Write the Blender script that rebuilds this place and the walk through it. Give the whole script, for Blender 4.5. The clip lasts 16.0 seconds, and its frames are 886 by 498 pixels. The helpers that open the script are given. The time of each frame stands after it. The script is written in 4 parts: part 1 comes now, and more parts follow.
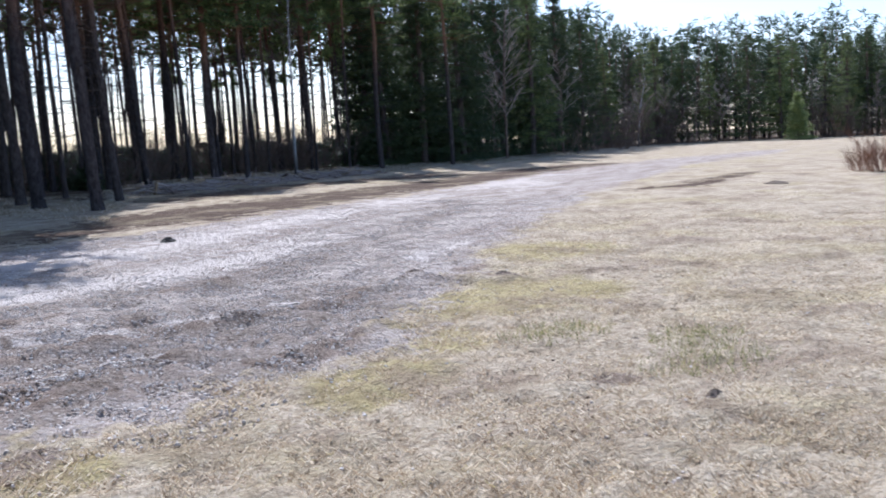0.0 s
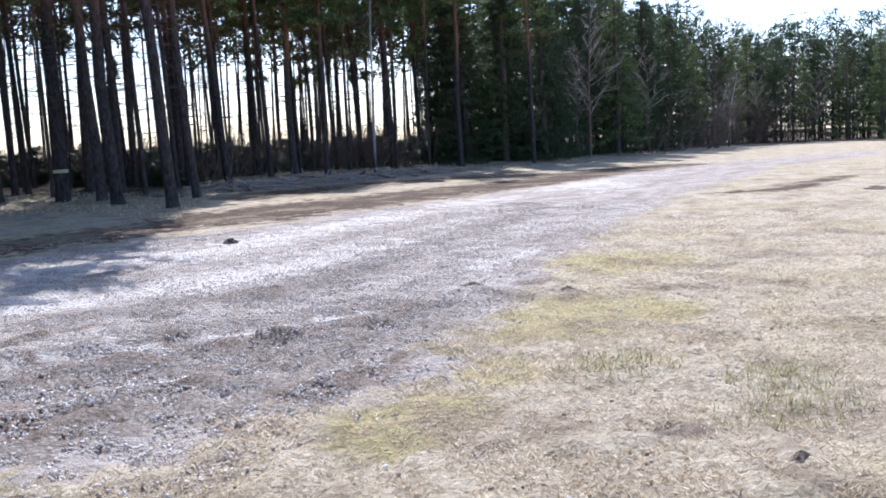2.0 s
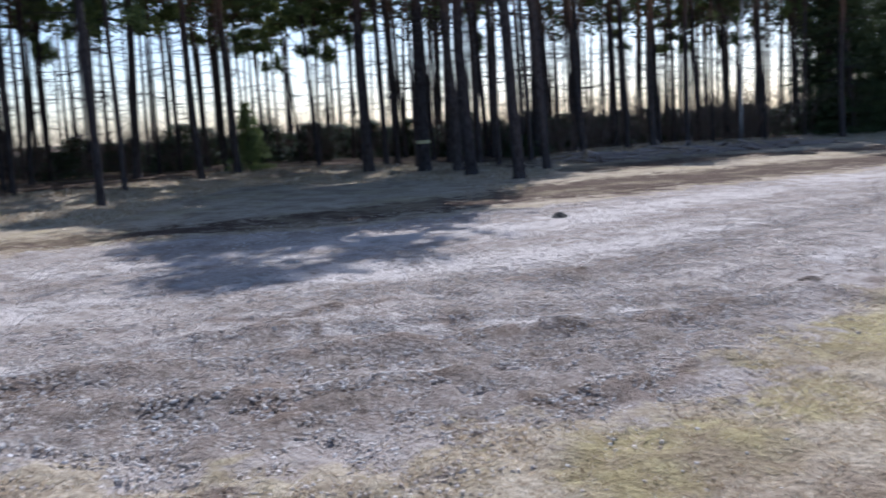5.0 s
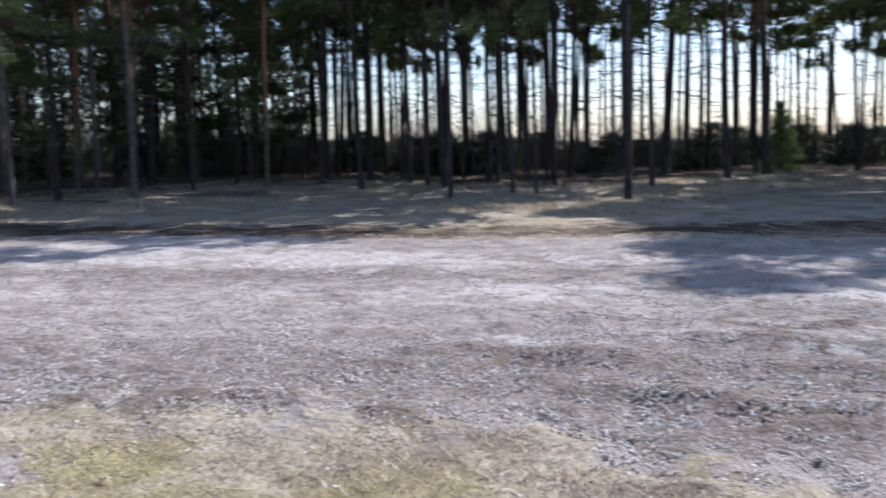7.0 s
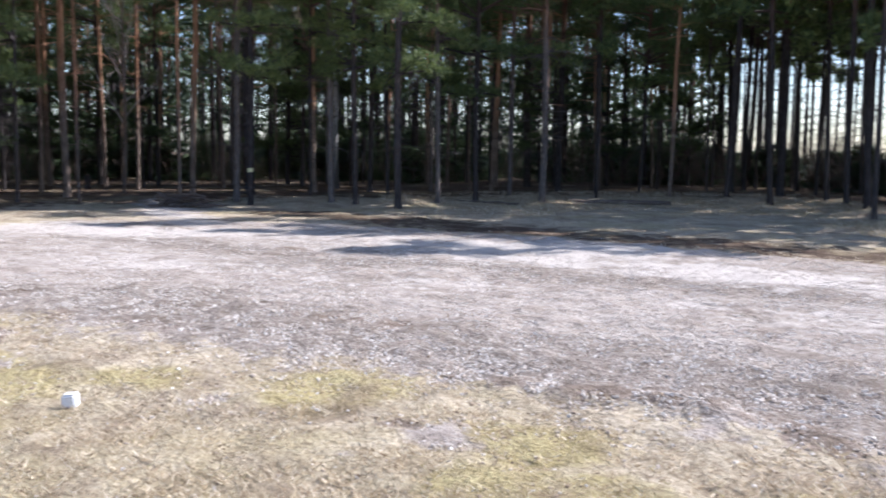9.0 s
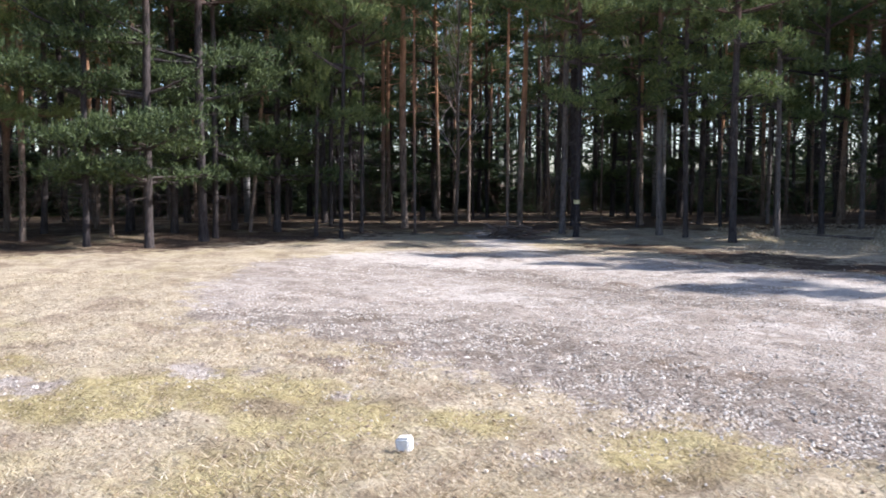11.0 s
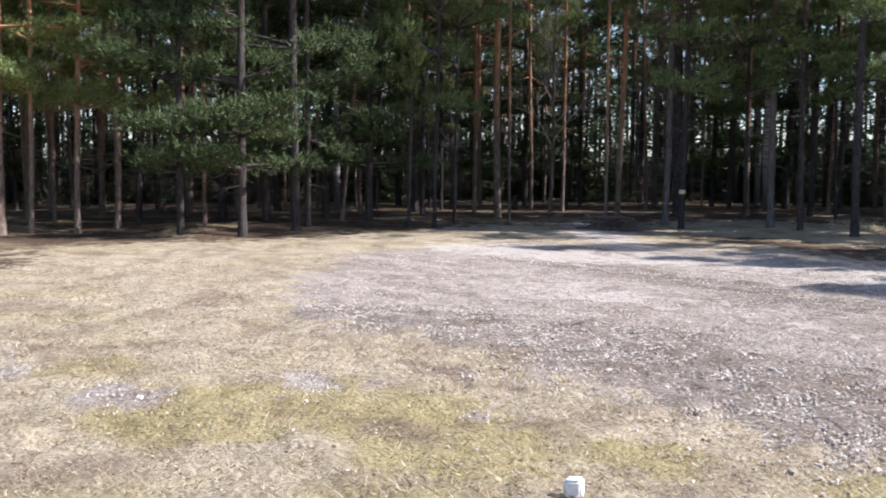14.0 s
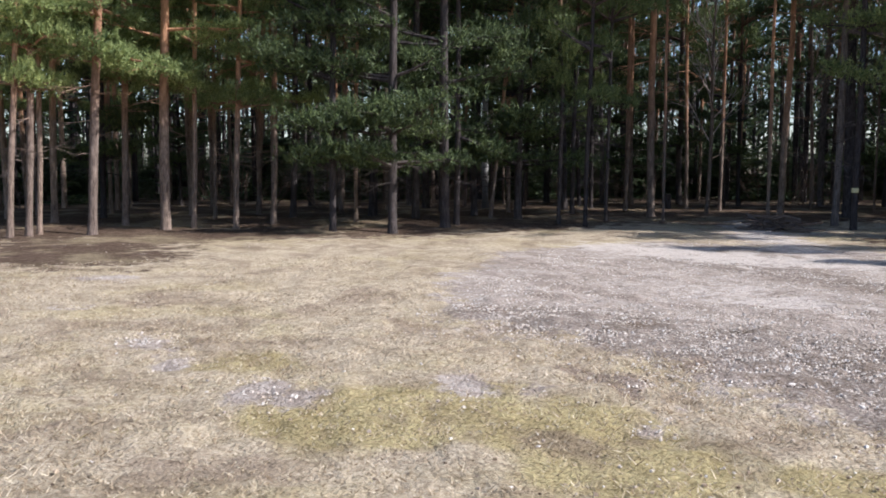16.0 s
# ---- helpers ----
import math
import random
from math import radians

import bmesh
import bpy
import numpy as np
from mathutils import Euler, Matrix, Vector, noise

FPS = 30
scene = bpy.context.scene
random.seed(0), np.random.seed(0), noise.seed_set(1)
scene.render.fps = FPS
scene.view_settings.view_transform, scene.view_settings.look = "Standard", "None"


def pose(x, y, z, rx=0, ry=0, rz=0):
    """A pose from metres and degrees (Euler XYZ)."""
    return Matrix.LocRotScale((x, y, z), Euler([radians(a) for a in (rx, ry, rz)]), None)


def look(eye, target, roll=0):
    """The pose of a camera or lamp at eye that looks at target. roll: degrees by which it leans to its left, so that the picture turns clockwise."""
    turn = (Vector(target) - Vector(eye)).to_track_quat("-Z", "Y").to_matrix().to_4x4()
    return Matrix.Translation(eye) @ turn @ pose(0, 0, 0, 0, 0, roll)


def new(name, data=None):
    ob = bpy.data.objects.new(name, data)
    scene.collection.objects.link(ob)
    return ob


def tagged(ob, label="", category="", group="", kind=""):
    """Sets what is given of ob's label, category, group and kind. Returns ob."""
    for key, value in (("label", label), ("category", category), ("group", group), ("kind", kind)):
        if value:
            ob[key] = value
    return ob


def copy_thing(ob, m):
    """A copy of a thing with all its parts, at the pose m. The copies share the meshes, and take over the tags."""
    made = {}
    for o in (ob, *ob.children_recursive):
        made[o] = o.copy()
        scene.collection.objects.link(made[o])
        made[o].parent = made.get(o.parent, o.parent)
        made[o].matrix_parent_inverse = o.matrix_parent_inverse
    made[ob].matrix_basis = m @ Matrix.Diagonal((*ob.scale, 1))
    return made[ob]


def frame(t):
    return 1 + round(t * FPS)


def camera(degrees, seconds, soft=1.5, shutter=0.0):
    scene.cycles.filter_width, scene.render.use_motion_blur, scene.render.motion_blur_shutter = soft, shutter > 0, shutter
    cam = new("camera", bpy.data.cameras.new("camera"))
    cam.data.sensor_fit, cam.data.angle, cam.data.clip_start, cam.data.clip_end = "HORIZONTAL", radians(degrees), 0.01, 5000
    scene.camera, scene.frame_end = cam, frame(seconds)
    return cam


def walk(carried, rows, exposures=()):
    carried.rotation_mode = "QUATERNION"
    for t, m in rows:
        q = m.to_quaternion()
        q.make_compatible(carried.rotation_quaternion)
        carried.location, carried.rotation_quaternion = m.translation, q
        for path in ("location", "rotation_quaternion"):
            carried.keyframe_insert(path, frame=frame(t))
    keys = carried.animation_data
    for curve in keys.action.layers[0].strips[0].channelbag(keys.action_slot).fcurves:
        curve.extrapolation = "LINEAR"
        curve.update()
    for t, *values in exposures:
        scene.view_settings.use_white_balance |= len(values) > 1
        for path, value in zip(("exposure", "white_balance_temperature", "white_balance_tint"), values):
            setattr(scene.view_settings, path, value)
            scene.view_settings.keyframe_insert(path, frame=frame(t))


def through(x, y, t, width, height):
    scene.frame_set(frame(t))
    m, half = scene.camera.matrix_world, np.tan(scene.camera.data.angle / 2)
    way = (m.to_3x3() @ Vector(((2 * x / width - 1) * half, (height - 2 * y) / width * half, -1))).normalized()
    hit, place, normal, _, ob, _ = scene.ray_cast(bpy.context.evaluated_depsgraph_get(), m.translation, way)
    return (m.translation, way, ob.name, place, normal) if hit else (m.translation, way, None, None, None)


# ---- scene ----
cam = camera(51.8, 16.0, soft=1.75, shutter=0.45)
# seconds, x, y, z, yaw, pitch, roll
PATH = [
    (0.0, -1.353, -1.077, 1.457, -33.29, -6.74, 2.53),
    (0.5, -1.189, -0.971, 1.463, -30.25, -6.41, 2.43),
    (1.0, -1.027, -0.834, 1.472, -29.46, -6.30, 2.33),
    (1.5, -0.903, -0.721, 1.493, -28.77, -6.45, 2.27),
    (2.0, -0.768, -0.595, 1.509, -27.99, -6.71, 2.14),
    (2.5, -0.627, -0.469, 1.522, -27.07, -7.14, 2.13),
    (3.0, -0.478, -0.375, 1.514, -26.06, -7.54, 2.08),
    (3.2, -0.425, -0.345, 1.510, -25.68, -7.66, 2.08),
    (5.3, 0.000, 0.030, 1.480, -0.75, -7.65, 2.50),
    (5.5, -0.000, 0.000, 1.482, 2.20, -7.82, 2.35),
    (6.0, -0.014, -0.096, 1.512, 10.36, -7.89, 1.72),
    (6.5, 0.020, -0.164, 1.541, 18.24, -7.48, 1.33),
    (7.0, 0.115, -0.142, 1.519, 27.10, -6.68, 1.13),
    (7.5, 0.108, -0.166, 1.509, 34.21, -6.48, 0.74),
    (8.0, 0.091, -0.279, 1.517, 40.71, -6.42, 0.12),
    (8.5, 0.057, -0.348, 1.514, 45.95, -6.33, -0.38),
    (9.0, 0.002, -0.379, 1.509, 51.57, -5.94, -0.58),
    (9.5, -0.112, -0.327, 1.503, 57.29, -5.53, -0.13),
    (10.0, -0.221, -0.256, 1.512, 63.57, -4.72, 0.32),
    (10.2, -0.280, -0.235, 1.512, 66.00, -4.35, 0.30),
    (12.3, -1.190, -0.215, 1.482, 73.80, -4.37, 0.00),
    (12.5, -1.255, -0.223, 1.480, 74.09, -4.40, -0.03),
    (13.0, -1.399, -0.253, 1.478, 74.60, -4.57, -0.08),
    (13.5, -1.497, -0.315, 1.488, 74.94, -4.72, -0.06),
    (14.0, -1.561, -0.400, 1.516, 76.45, -4.83, -0.15),
    (14.5, -1.709, -0.365, 1.495, 79.53, -4.78, 0.08),
    (15.0, -1.813, -0.348, 1.488, 82.70, -4.76, 0.18),
    (15.5, -1.904, -0.392, 1.493, 84.52, -4.75, 0.05),
    (16.0, -1.940, -0.455, 1.489, 85.52, -4.97, -0.14),
]
walk(cam, [(t, pose(x, y, z, 90 + p, r, w)) for t, x, y, z, w, p, r in PATH],
     exposures=[(0.0, 0.78, 5300, 16), (1.5, 0.98, 5300, 16), (2.5, 1.08, 5300, 16), (3.2, 0.82, 5300, 16), (5.5, 0.46, 5250, 16), (7.0, 0.72, 5350, 16), (9.0, 1.15, 5550, 16), (12.5, 1.1, 5800, 15), (13.5, 1.13, 5800, 15), (14.5, 0.77, 5800, 15), (15.0, 0.74, 5800, 15), (16.0, 0.72, 5800, 15)])

# ---------------------------------------------------------------- light
SUN_AZ, SUN_EL = radians(20), radians(42)   # clockwise from +y, above the horizon
world = bpy.data.worlds.new("world")
scene.world = world
world.use_nodes = True
wn = world.node_tree.nodes
sky = wn.new("ShaderNodeTexSky")
sky.sky_type, sky.sun_disc = "NISHITA", False
sky.sun_elevation, sky.sun_rotation = SUN_EL, SUN_AZ
sky.air_density, sky.dust_density = 1.0, 0.9
wn["Background"].inputs["Strength"].default_value = 0.1
world.node_tree.links.new(sky.outputs[0], wn["Background"].inputs["Color"])
sun = new("sun", bpy.data.lights.new("sun", "SUN"))
sun.data.energy, sun.data.angle, sun.data.color = 4.8, radians(0.53), (1.0, 0.94, 0.84)
aim = Vector((math.sin(SUN_AZ) * math.cos(SUN_EL), math.cos(SUN_AZ) * math.cos(SUN_EL), math.sin(SUN_EL)))
sun.matrix_world = look(aim * 60, (0, 0, 0))


# ---------------------------------------------------------------- materials
class Nodes:
    """A small writer of node materials."""

    def __init__(self, name, rough=0.9, spec=0.2):
        self.mat = bpy.data.materials.new(name)
        self.mat.use_nodes = True
        self.tree = self.mat.node_tree
        self.bsdf = self.tree.nodes["Principled BSDF"]
        self.bsdf.inputs["Roughness"].default_value = rough
        self.bsdf.inputs["Specular IOR Level"].default_value = spec

    def node(self, kind, **inputs):
        n = self.tree.nodes.new(kind)
        for k, v in inputs.items():
            self.put(n.inputs[k.replace("_", " ")], v)
        return n

    def put(self, socket, v):
        if isinstance(v, bpy.types.NodeSocket):
            self.tree.links.new(v, socket)
        else:
            socket.default_value = v

    def coords(self, which="Object"):
        return self.node("ShaderNodeTexCoord").outputs[which]

    def noise(self, vec, scale, detail=4.0, rough=0.6, dist=0.0):
        n = self.node("ShaderNodeTexNoise", Vector=vec, Scale=scale, Detail=detail, Roughness=rough, Distortion=dist)
        return n.outputs["Fac"]

    def ramp(self, fac, stops):
        n = self.node("ShaderNodeValToRGB", Fac=fac)
        el = n.color_ramp.elements
        while len(el) < len(stops):
            el.new(0.5)
        for e, (p, c) in zip(el, stops):
            e.position, e.color = p, (*c, 1) if len(c) == 3 else c
        return n.outputs["Color"]

    def step(self, fac, lo, hi):
        n = self.node("ShaderNodeMapRange", Value=fac)
        n.interpolation_type = "SMOOTHSTEP"
        n.inputs["From Min"].default_value, n.inputs["From Max"].default_value = lo, hi
        return n.outputs["Result"]

    def mix(self, fac, a, b, blend="MIX"):
        n = self.tree.nodes.new("ShaderNodeMix")
        n.data_type, n.blend_type = "RGBA", blend
        self.put(n.inputs[0], fac)
        self.put(n.inputs[6], (*a, 1) if isinstance(a, tuple) and len(a) == 3 else a)
        self.put(n.inputs[7], (*b, 1) if isinstance(b, tuple) and len(b) == 3 else b)
        return n.outputs[2]

    def math(self, op, a, b=0.5):
        n = self.tree.nodes.new("ShaderNodeMath")
        n.operation = op
        self.put(n.inputs[0], a)
        self.put(n.inputs[1], b)
        return n.outputs[0]

    def scaled(self, vec, s):
        n = self.tree.nodes.new("ShaderNodeVectorMath")
        n.operation = "MULTIPLY"
        self.put(n.inputs[0], vec)
        n.inputs[1].default_value = s
        return n.outputs[0]

    def bump(self, height, strength=0.5, distance=0.02):
        n = self.node("ShaderNodeBump", Height=height, Strength=strength, Distance=distance)
        self.tree.links.new(n.outputs[0], self.bsdf.inputs["Normal"])

    def color(self, c):
        self.put(self.bsdf.inputs["Base Color"], c)
        return self.mat

    def leafy(self, c, through):
        """Base colour c with some light let through the leaf."""
        self.put(self.bsdf.inputs["Base Color"], c)
        t = self.node("ShaderNodeBsdfTranslucent", Color=c)
        m = self.node("ShaderNodeMixShader", Fac=through)
        self.tree.links.new(self.bsdf.outputs[0], m.inputs[1])
        self.tree.links.new(t.outputs[0], m.inputs[2])
        self.tree.links.new(m.outputs[0], self.tree.nodes["Material Output"].inputs["Surface"])
        return self.mat

    def island(self):
        return self.node("ShaderNodeNewGeometry").outputs["Random Per Island"]

    def single(self):
        return self.node("ShaderNodeObjectInfo").outputs["Random"]


def ground_material():
    n = Nodes("dry_ground", 0.98, 0.05)
    p = n.coords()
    mask = n.node("ShaderNodeAttribute")
    mask.attribute_name = "cover"
    sep = n.node("ShaderNodeSeparateColor", Color=mask.outputs["Color"])
    gravel, sand, litter, stony = sep.outputs[0], sep.outputs[1], sep.outputs[2], mask.outputs["Alpha"]
    fine, mid, wide = n.noise(p, 55, 5, 0.75), n.noise(p, 7, 5, 0.65), n.noise(p, 0.8, 4, 0.6, 0.6)
    straw = n.ramp(n.noise(n.scaled(p, (1, 1, 0.3)), 24, 6, 0.8), [(0.28, (0.26, 0.19, 0.12)), (0.45, (0.5, 0.41, 0.29)), (0.6, (0.65, 0.555, 0.41)), (0.75, (0.78, 0.7, 0.56))])
    moss = n.ramp(fine, [(0.3, (0.24, 0.18, 0.07)), (0.55, (0.5, 0.42, 0.185)), (0.75, (0.66, 0.565, 0.32))])
    worn_at = n.node("ShaderNodeAttribute")
    worn_at.attribute_name = "wear"
    patch = n.node("ShaderNodeSeparateColor", Color=worn_at.outputs["Color"])
    ragged_moss = n.step(n.math("ADD", patch.outputs[0], n.math("SUBTRACT", n.noise(p, 3.0, 6, 0.75), 0.5)), 0.3, 0.75)
    moss_share = n.math("MAXIMUM", n.math("MULTIPLY", n.step(n.noise(p, 0.42, 6, 0.7, 0.4), 0.47, 0.65), 0.4), n.math("MULTIPLY", ragged_moss, 0.75))
    grass = n.mix(moss_share, straw, moss)
    bald = n.ramp(fine, [(0.3, (0.15, 0.105, 0.075)), (0.6, (0.37, 0.285, 0.21)), (0.8, (0.55, 0.46, 0.37))])
    grass = n.mix(n.math("MULTIPLY", n.step(n.noise(p, 0.9, 6, 0.7, 0.5), 0.47, 0.66), 0.72), grass, bald)
    cell = n.node("ShaderNodeTexVoronoi", Vector=p, Scale=30.0)
    stones = n.mix(n.step(cell.outputs["Distance"], 0.3, 0.65), n.ramp(cell.outputs["Color"], [(0.1, (0.42, 0.355, 0.3)), (0.5, (0.62, 0.55, 0.475)), (0.9, (0.8, 0.74, 0.67))]), (0.36, 0.29, 0.235))
    silt = n.ramp(fine, [(0.25, (0.3, 0.245, 0.205)), (0.5, (0.5, 0.43, 0.37)), (0.75, (0.66, 0.59, 0.525))])
    soil = n.ramp(fine, [(0.3, (0.13, 0.095, 0.072)), (0.7, (0.4, 0.315, 0.25))])
    turn = n.node("ShaderNodeVectorRotate", Vector=p, Angle=radians(-30))
    turn.rotation_type = "Z_AXIS"
    turned = turn.outputs[0]
    dark_bed = n.ramp(fine, [(0.3, (0.11, 0.09, 0.075)), (0.55, (0.27, 0.225, 0.19)), (0.75, (0.45, 0.395, 0.345))])
    stones = n.mix(n.math("MULTIPLY", n.step(n.math("ADD", stony, n.math("MULTIPLY", n.math("SUBTRACT", mid, 0.5), 1.2)), 0.3, 0.8), 0.6), stones, dark_bed)
    stones = n.mix(n.step(n.math("ADD", stony, n.math("SUBTRACT", n.noise(p, 1.4, 6, 0.72, 0.5), 0.5)), 0.7, 0.35), stones, silt)
    stones = n.mix(n.math("MULTIPLY", n.step(n.noise(n.scaled(turned, (0.3, 1.5, 1)), 0.9, 6, 0.75, 0.5), 0.44, 0.62), n.math("SUBTRACT", 0.55, n.math("MULTIPLY", stony, 0.3))), stones, soil)
    dust = n.ramp(n.noise(p, 16, 5, 0.7), [(0.3, (0.47, 0.405, 0.35)), (0.5, (0.6, 0.53, 0.465)), (0.72, (0.71, 0.645, 0.58))])
    duff = n.ramp(n.noise(p, 12, 6, 0.75), [(0.3, (0.05, 0.035, 0.027)), (0.5, (0.13, 0.09, 0.065)), (0.66, (0.22, 0.165, 0.12)), (0.8, (0.34, 0.29, 0.21))])
    duff = n.mix(n.math("MULTIPLY", n.step(n.noise(p, 0.45, 5, 0.65), 0.48, 0.64), 0.42), duff, n.mix(0.35, straw, moss))
    edge = n.math("SUBTRACT", n.noise(p, 2.2, 6, 0.7), 0.5)
    ragged = lambda m, k: n.step(n.math("ADD", m, n.math("MULTIPLY", edge, k)), 0.35, 0.65)
    c = n.mix(ragged(litter, 2.0), grass, duff)
    c = n.mix(ragged(gravel, 2.4), c, stones)
    c = n.mix(n.math("MULTIPLY", n.step(n.math("ADD", patch.outputs[1], n.math("MULTIPLY", edge, 1.6)), 0.35, 0.7), 0.85), c, soil)
    h = n.math("ADD", n.math("MULTIPLY", fine, 0.6), n.math("ADD", mid, n.math("MULTIPLY", cell.outputs["Distance"], -0.4)))
    n.bump(h, 0.9, 0.05)
    clods = n.ramp(n.noise(p, 11, 6, 0.8, 0.3), [(0.34, (0.48, 0.45, 0.42)), (0.47, (0.9, 0.89, 0.88)), (0.6, (1.0, 1.0, 1.0))])
    worn = n.ramp(n.noise(p, 1.7, 5, 0.7, 0.4), [(0.36, (0.7, 0.68, 0.65)), (0.55, (1.0, 1.0, 1.0))])
    c = n.mix(0.9, n.mix(1.0, c, clods, "MULTIPLY"), worn, "MULTIPLY")
    return n.color(n.mix(n.math("MULTIPLY", ragged(sand, 2.0), 0.85), c, dust))


def bark_material(name, low, high, change):
    n = Nodes(name, 0.95, 0.1)
    p = n.coords()
    z = n.node("ShaderNodeSeparateXYZ", Vector=p).outputs[2]
    plates = n.noise(n.scaled(p, (9, 9, 2.2)), 2.2, 6, 0.7, 0.4)
    a = n.ramp(plates, [(0.32, tuple(0.35 * v for v in low)), (0.5, low), (0.7, tuple(min(1, 1.7 * v) for v in low))])
    b = n.ramp(plates, [(0.3, tuple(0.6 * v for v in high)), (0.55, high), (0.75, tuple(min(1, 1.4 * v) for v in high))])
    c = n.mix(n.step(n.math("ADD", z, n.math("MULTIPLY", n.noise(p, 1.1), 1.6)), change, change + 3), a, b)
    tone = n.ramp(n.single(), [(0, (0.75, 0.75, 0.78)), (1, (1.2, 1.15, 1.1))])
    n.bump(plates, 1.0, 0.03)
    return n.color(n.mix(1.0, c, tone, "MULTIPLY"))


def needle_material(name, dark, light, through=0.3):
    n = Nodes(name, 0.6, 0.3)
    dark, light = (tuple(1.1 * v for v in q) for q in (dark, light))
    c = n.ramp(n.island(), [(0.0, dark), (0.6, tuple((a + b) / 2 for a, b in zip(dark, light))), (1.0, light)])
    tone = n.ramp(n.single(), [(0, (0.8, 0.85, 0.8)), (1, (1.2, 1.15, 1.0))])
    return n.leafy(n.mix(1.0, c, tone, "MULTIPLY"), through)


def plain_material(name, stops, scale=30, rough=0.9, relief=0.4, distance=0.01):
    n = Nodes(name, rough, 0.2)
    f = n.noise(n.coords(), scale, 5, 0.7)
    n.bump(f, relief, distance)
    return n.color(n.ramp(f, stops))


def pieces_material(name, stops, rough=0.9, by_object=False, through=0.0):
    n = Nodes(name, rough, 0.06)
    r = n.single() if by_object else n.island()
    f = n.noise(n.coords(), 60, 3, 0.6)
    c = n.mix(0.35, n.ramp(r, stops), n.ramp(f, [(0.3, (0.2, 0.18, 0.17)), (0.7, (0.7, 0.68, 0.66))]), "OVERLAY")
    return n.leafy(c, through) if through else n.color(c)


def birch_material():
    n = Nodes("birch_bark", 0.75, 0.25)
    p = n.coords()
    bands = n.noise(n.scaled(p, (3, 3, 14)), 1.6, 5, 0.7)
    z = n.node("ShaderNodeSeparateXYZ", Vector=p).outputs[2]
    rough_foot = n.step(n.math("ADD", z, n.math("MULTIPLY", bands, 2.0)), 3.2, 1.0)
    c = n.mix(n.step(bands, 0.54, 0.62), (0.42, 0.4, 0.38), (0.05, 0.045, 0.04))
    n.bump(bands, 0.5, 0.01)
    return n.color(n.mix(rough_foot, c, (0.09, 0.08, 0.075)))


GROUND = ground_material()
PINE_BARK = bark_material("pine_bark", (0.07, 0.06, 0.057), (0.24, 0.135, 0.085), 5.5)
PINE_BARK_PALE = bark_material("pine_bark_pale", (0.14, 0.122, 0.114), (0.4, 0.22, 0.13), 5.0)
# orange bark, lightened so that the colour holds the sun on the trunks
PINE_BARK_WARM_SUN = bark_material("pine_bark_warm_sun", (0.2, 0.155, 0.125), (0.46, 0.255, 0.15), 2.6)
SPRUCE_BARK = bark_material("spruce_bark", (0.13, 0.105, 0.09), (0.17, 0.12, 0.09), 6.0)
BIRCH_BARK = birch_material()
TWIG = plain_material("bare_twig", [(0.3, (0.1, 0.07, 0.055)), (0.7, (0.22, 0.165, 0.13))], 8)
RUSSET_TWIG = plain_material("russet_twig", [(0.3, (0.2, 0.11, 0.075)), (0.7, (0.36, 0.22, 0.15))], 8)
PALE_TWIG = plain_material("pale_twig", [(0.3, (0.3, 0.24, 0.21)), (0.7, (0.5, 0.42, 0.37))], 8)
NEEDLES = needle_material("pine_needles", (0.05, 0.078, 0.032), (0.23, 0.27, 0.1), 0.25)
# pine needles darkened: the shade on backlit boughs is in the colour
NEEDLES_SHADED = needle_material("shaded_pine_needles", (0.024, 0.04, 0.02), (0.115, 0.15, 0.058), 0.2)
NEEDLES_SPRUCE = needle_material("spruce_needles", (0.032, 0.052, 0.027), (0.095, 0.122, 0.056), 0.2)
# lighter needles: a young pine's own green, and sunlight put into the edge crowns' colour
NEEDLES_YOUNG_AND_SUNLIT = needle_material("young_and_sunlit_pine_needles", (0.12, 0.16, 0.062), (0.41, 0.46, 0.19), 0.4)
DRY_GRASS = pieces_material("dry_grass", [(0, (0.3, 0.22, 0.14)), (0.35, (0.52, 0.43, 0.3)), (0.7, (0.68, 0.585, 0.435)), (0.92, (0.84, 0.755, 0.61)), (1, (0.47, 0.41, 0.2))], through=0.45)
GREEN_GRASS = pieces_material("green_grass", [(0, (0.17, 0.18, 0.075)), (0.5, (0.32, 0.31, 0.15)), (1, (0.5, 0.45, 0.26))], through=0.4)
PEBBLES = pieces_material("gravel_stone", [(0, (0.4, 0.33, 0.27)), (0.4, (0.58, 0.51, 0.435)), (0.75, (0.7, 0.635, 0.56)), (1, (0.8, 0.75, 0.69))])
PEBBLES_LOOSE = pieces_material("loose_stone", [(0, (0.3, 0.265, 0.24)), (0.4, (0.46, 0.42, 0.385)), (0.75, (0.62, 0.58, 0.54)), (1, (0.74, 0.7, 0.66))], 0.9, True)
SOIL = plain_material("turned_soil", [(0.3, (0.09, 0.068, 0.052)), (0.7, (0.27, 0.21, 0.16))], 30, 1.0, 0.9, 0.02)
CRUMB = pieces_material("soil_crumb", [(0, (0.15, 0.11, 0.08)), (0.5, (0.3, 0.23, 0.165)), (1, (0.48, 0.39, 0.29))])
CONCRETE = plain_material("pale_concrete", [(0.3, (0.66, 0.65, 0.64)), (0.7, (0.84, 0.83, 0.82))], 45, 0.85, 0.5, 0.004)
PAINT = plain_material("pale_paint", [(0.3, (0.5, 0.46, 0.24)), (0.7, (0.72, 0.68, 0.42))], 40)
CUT_WOOD = plain_material("cut_wood", [(0.3, (0.3, 0.22, 0.14)), (0.7, (0.52, 0.42, 0.3))], 20)
CHAR = plain_material("dark_wood", [(0.3, (0.02, 0.018, 0.016)), (0.7, (0.07, 0.06, 0.05))], 20)


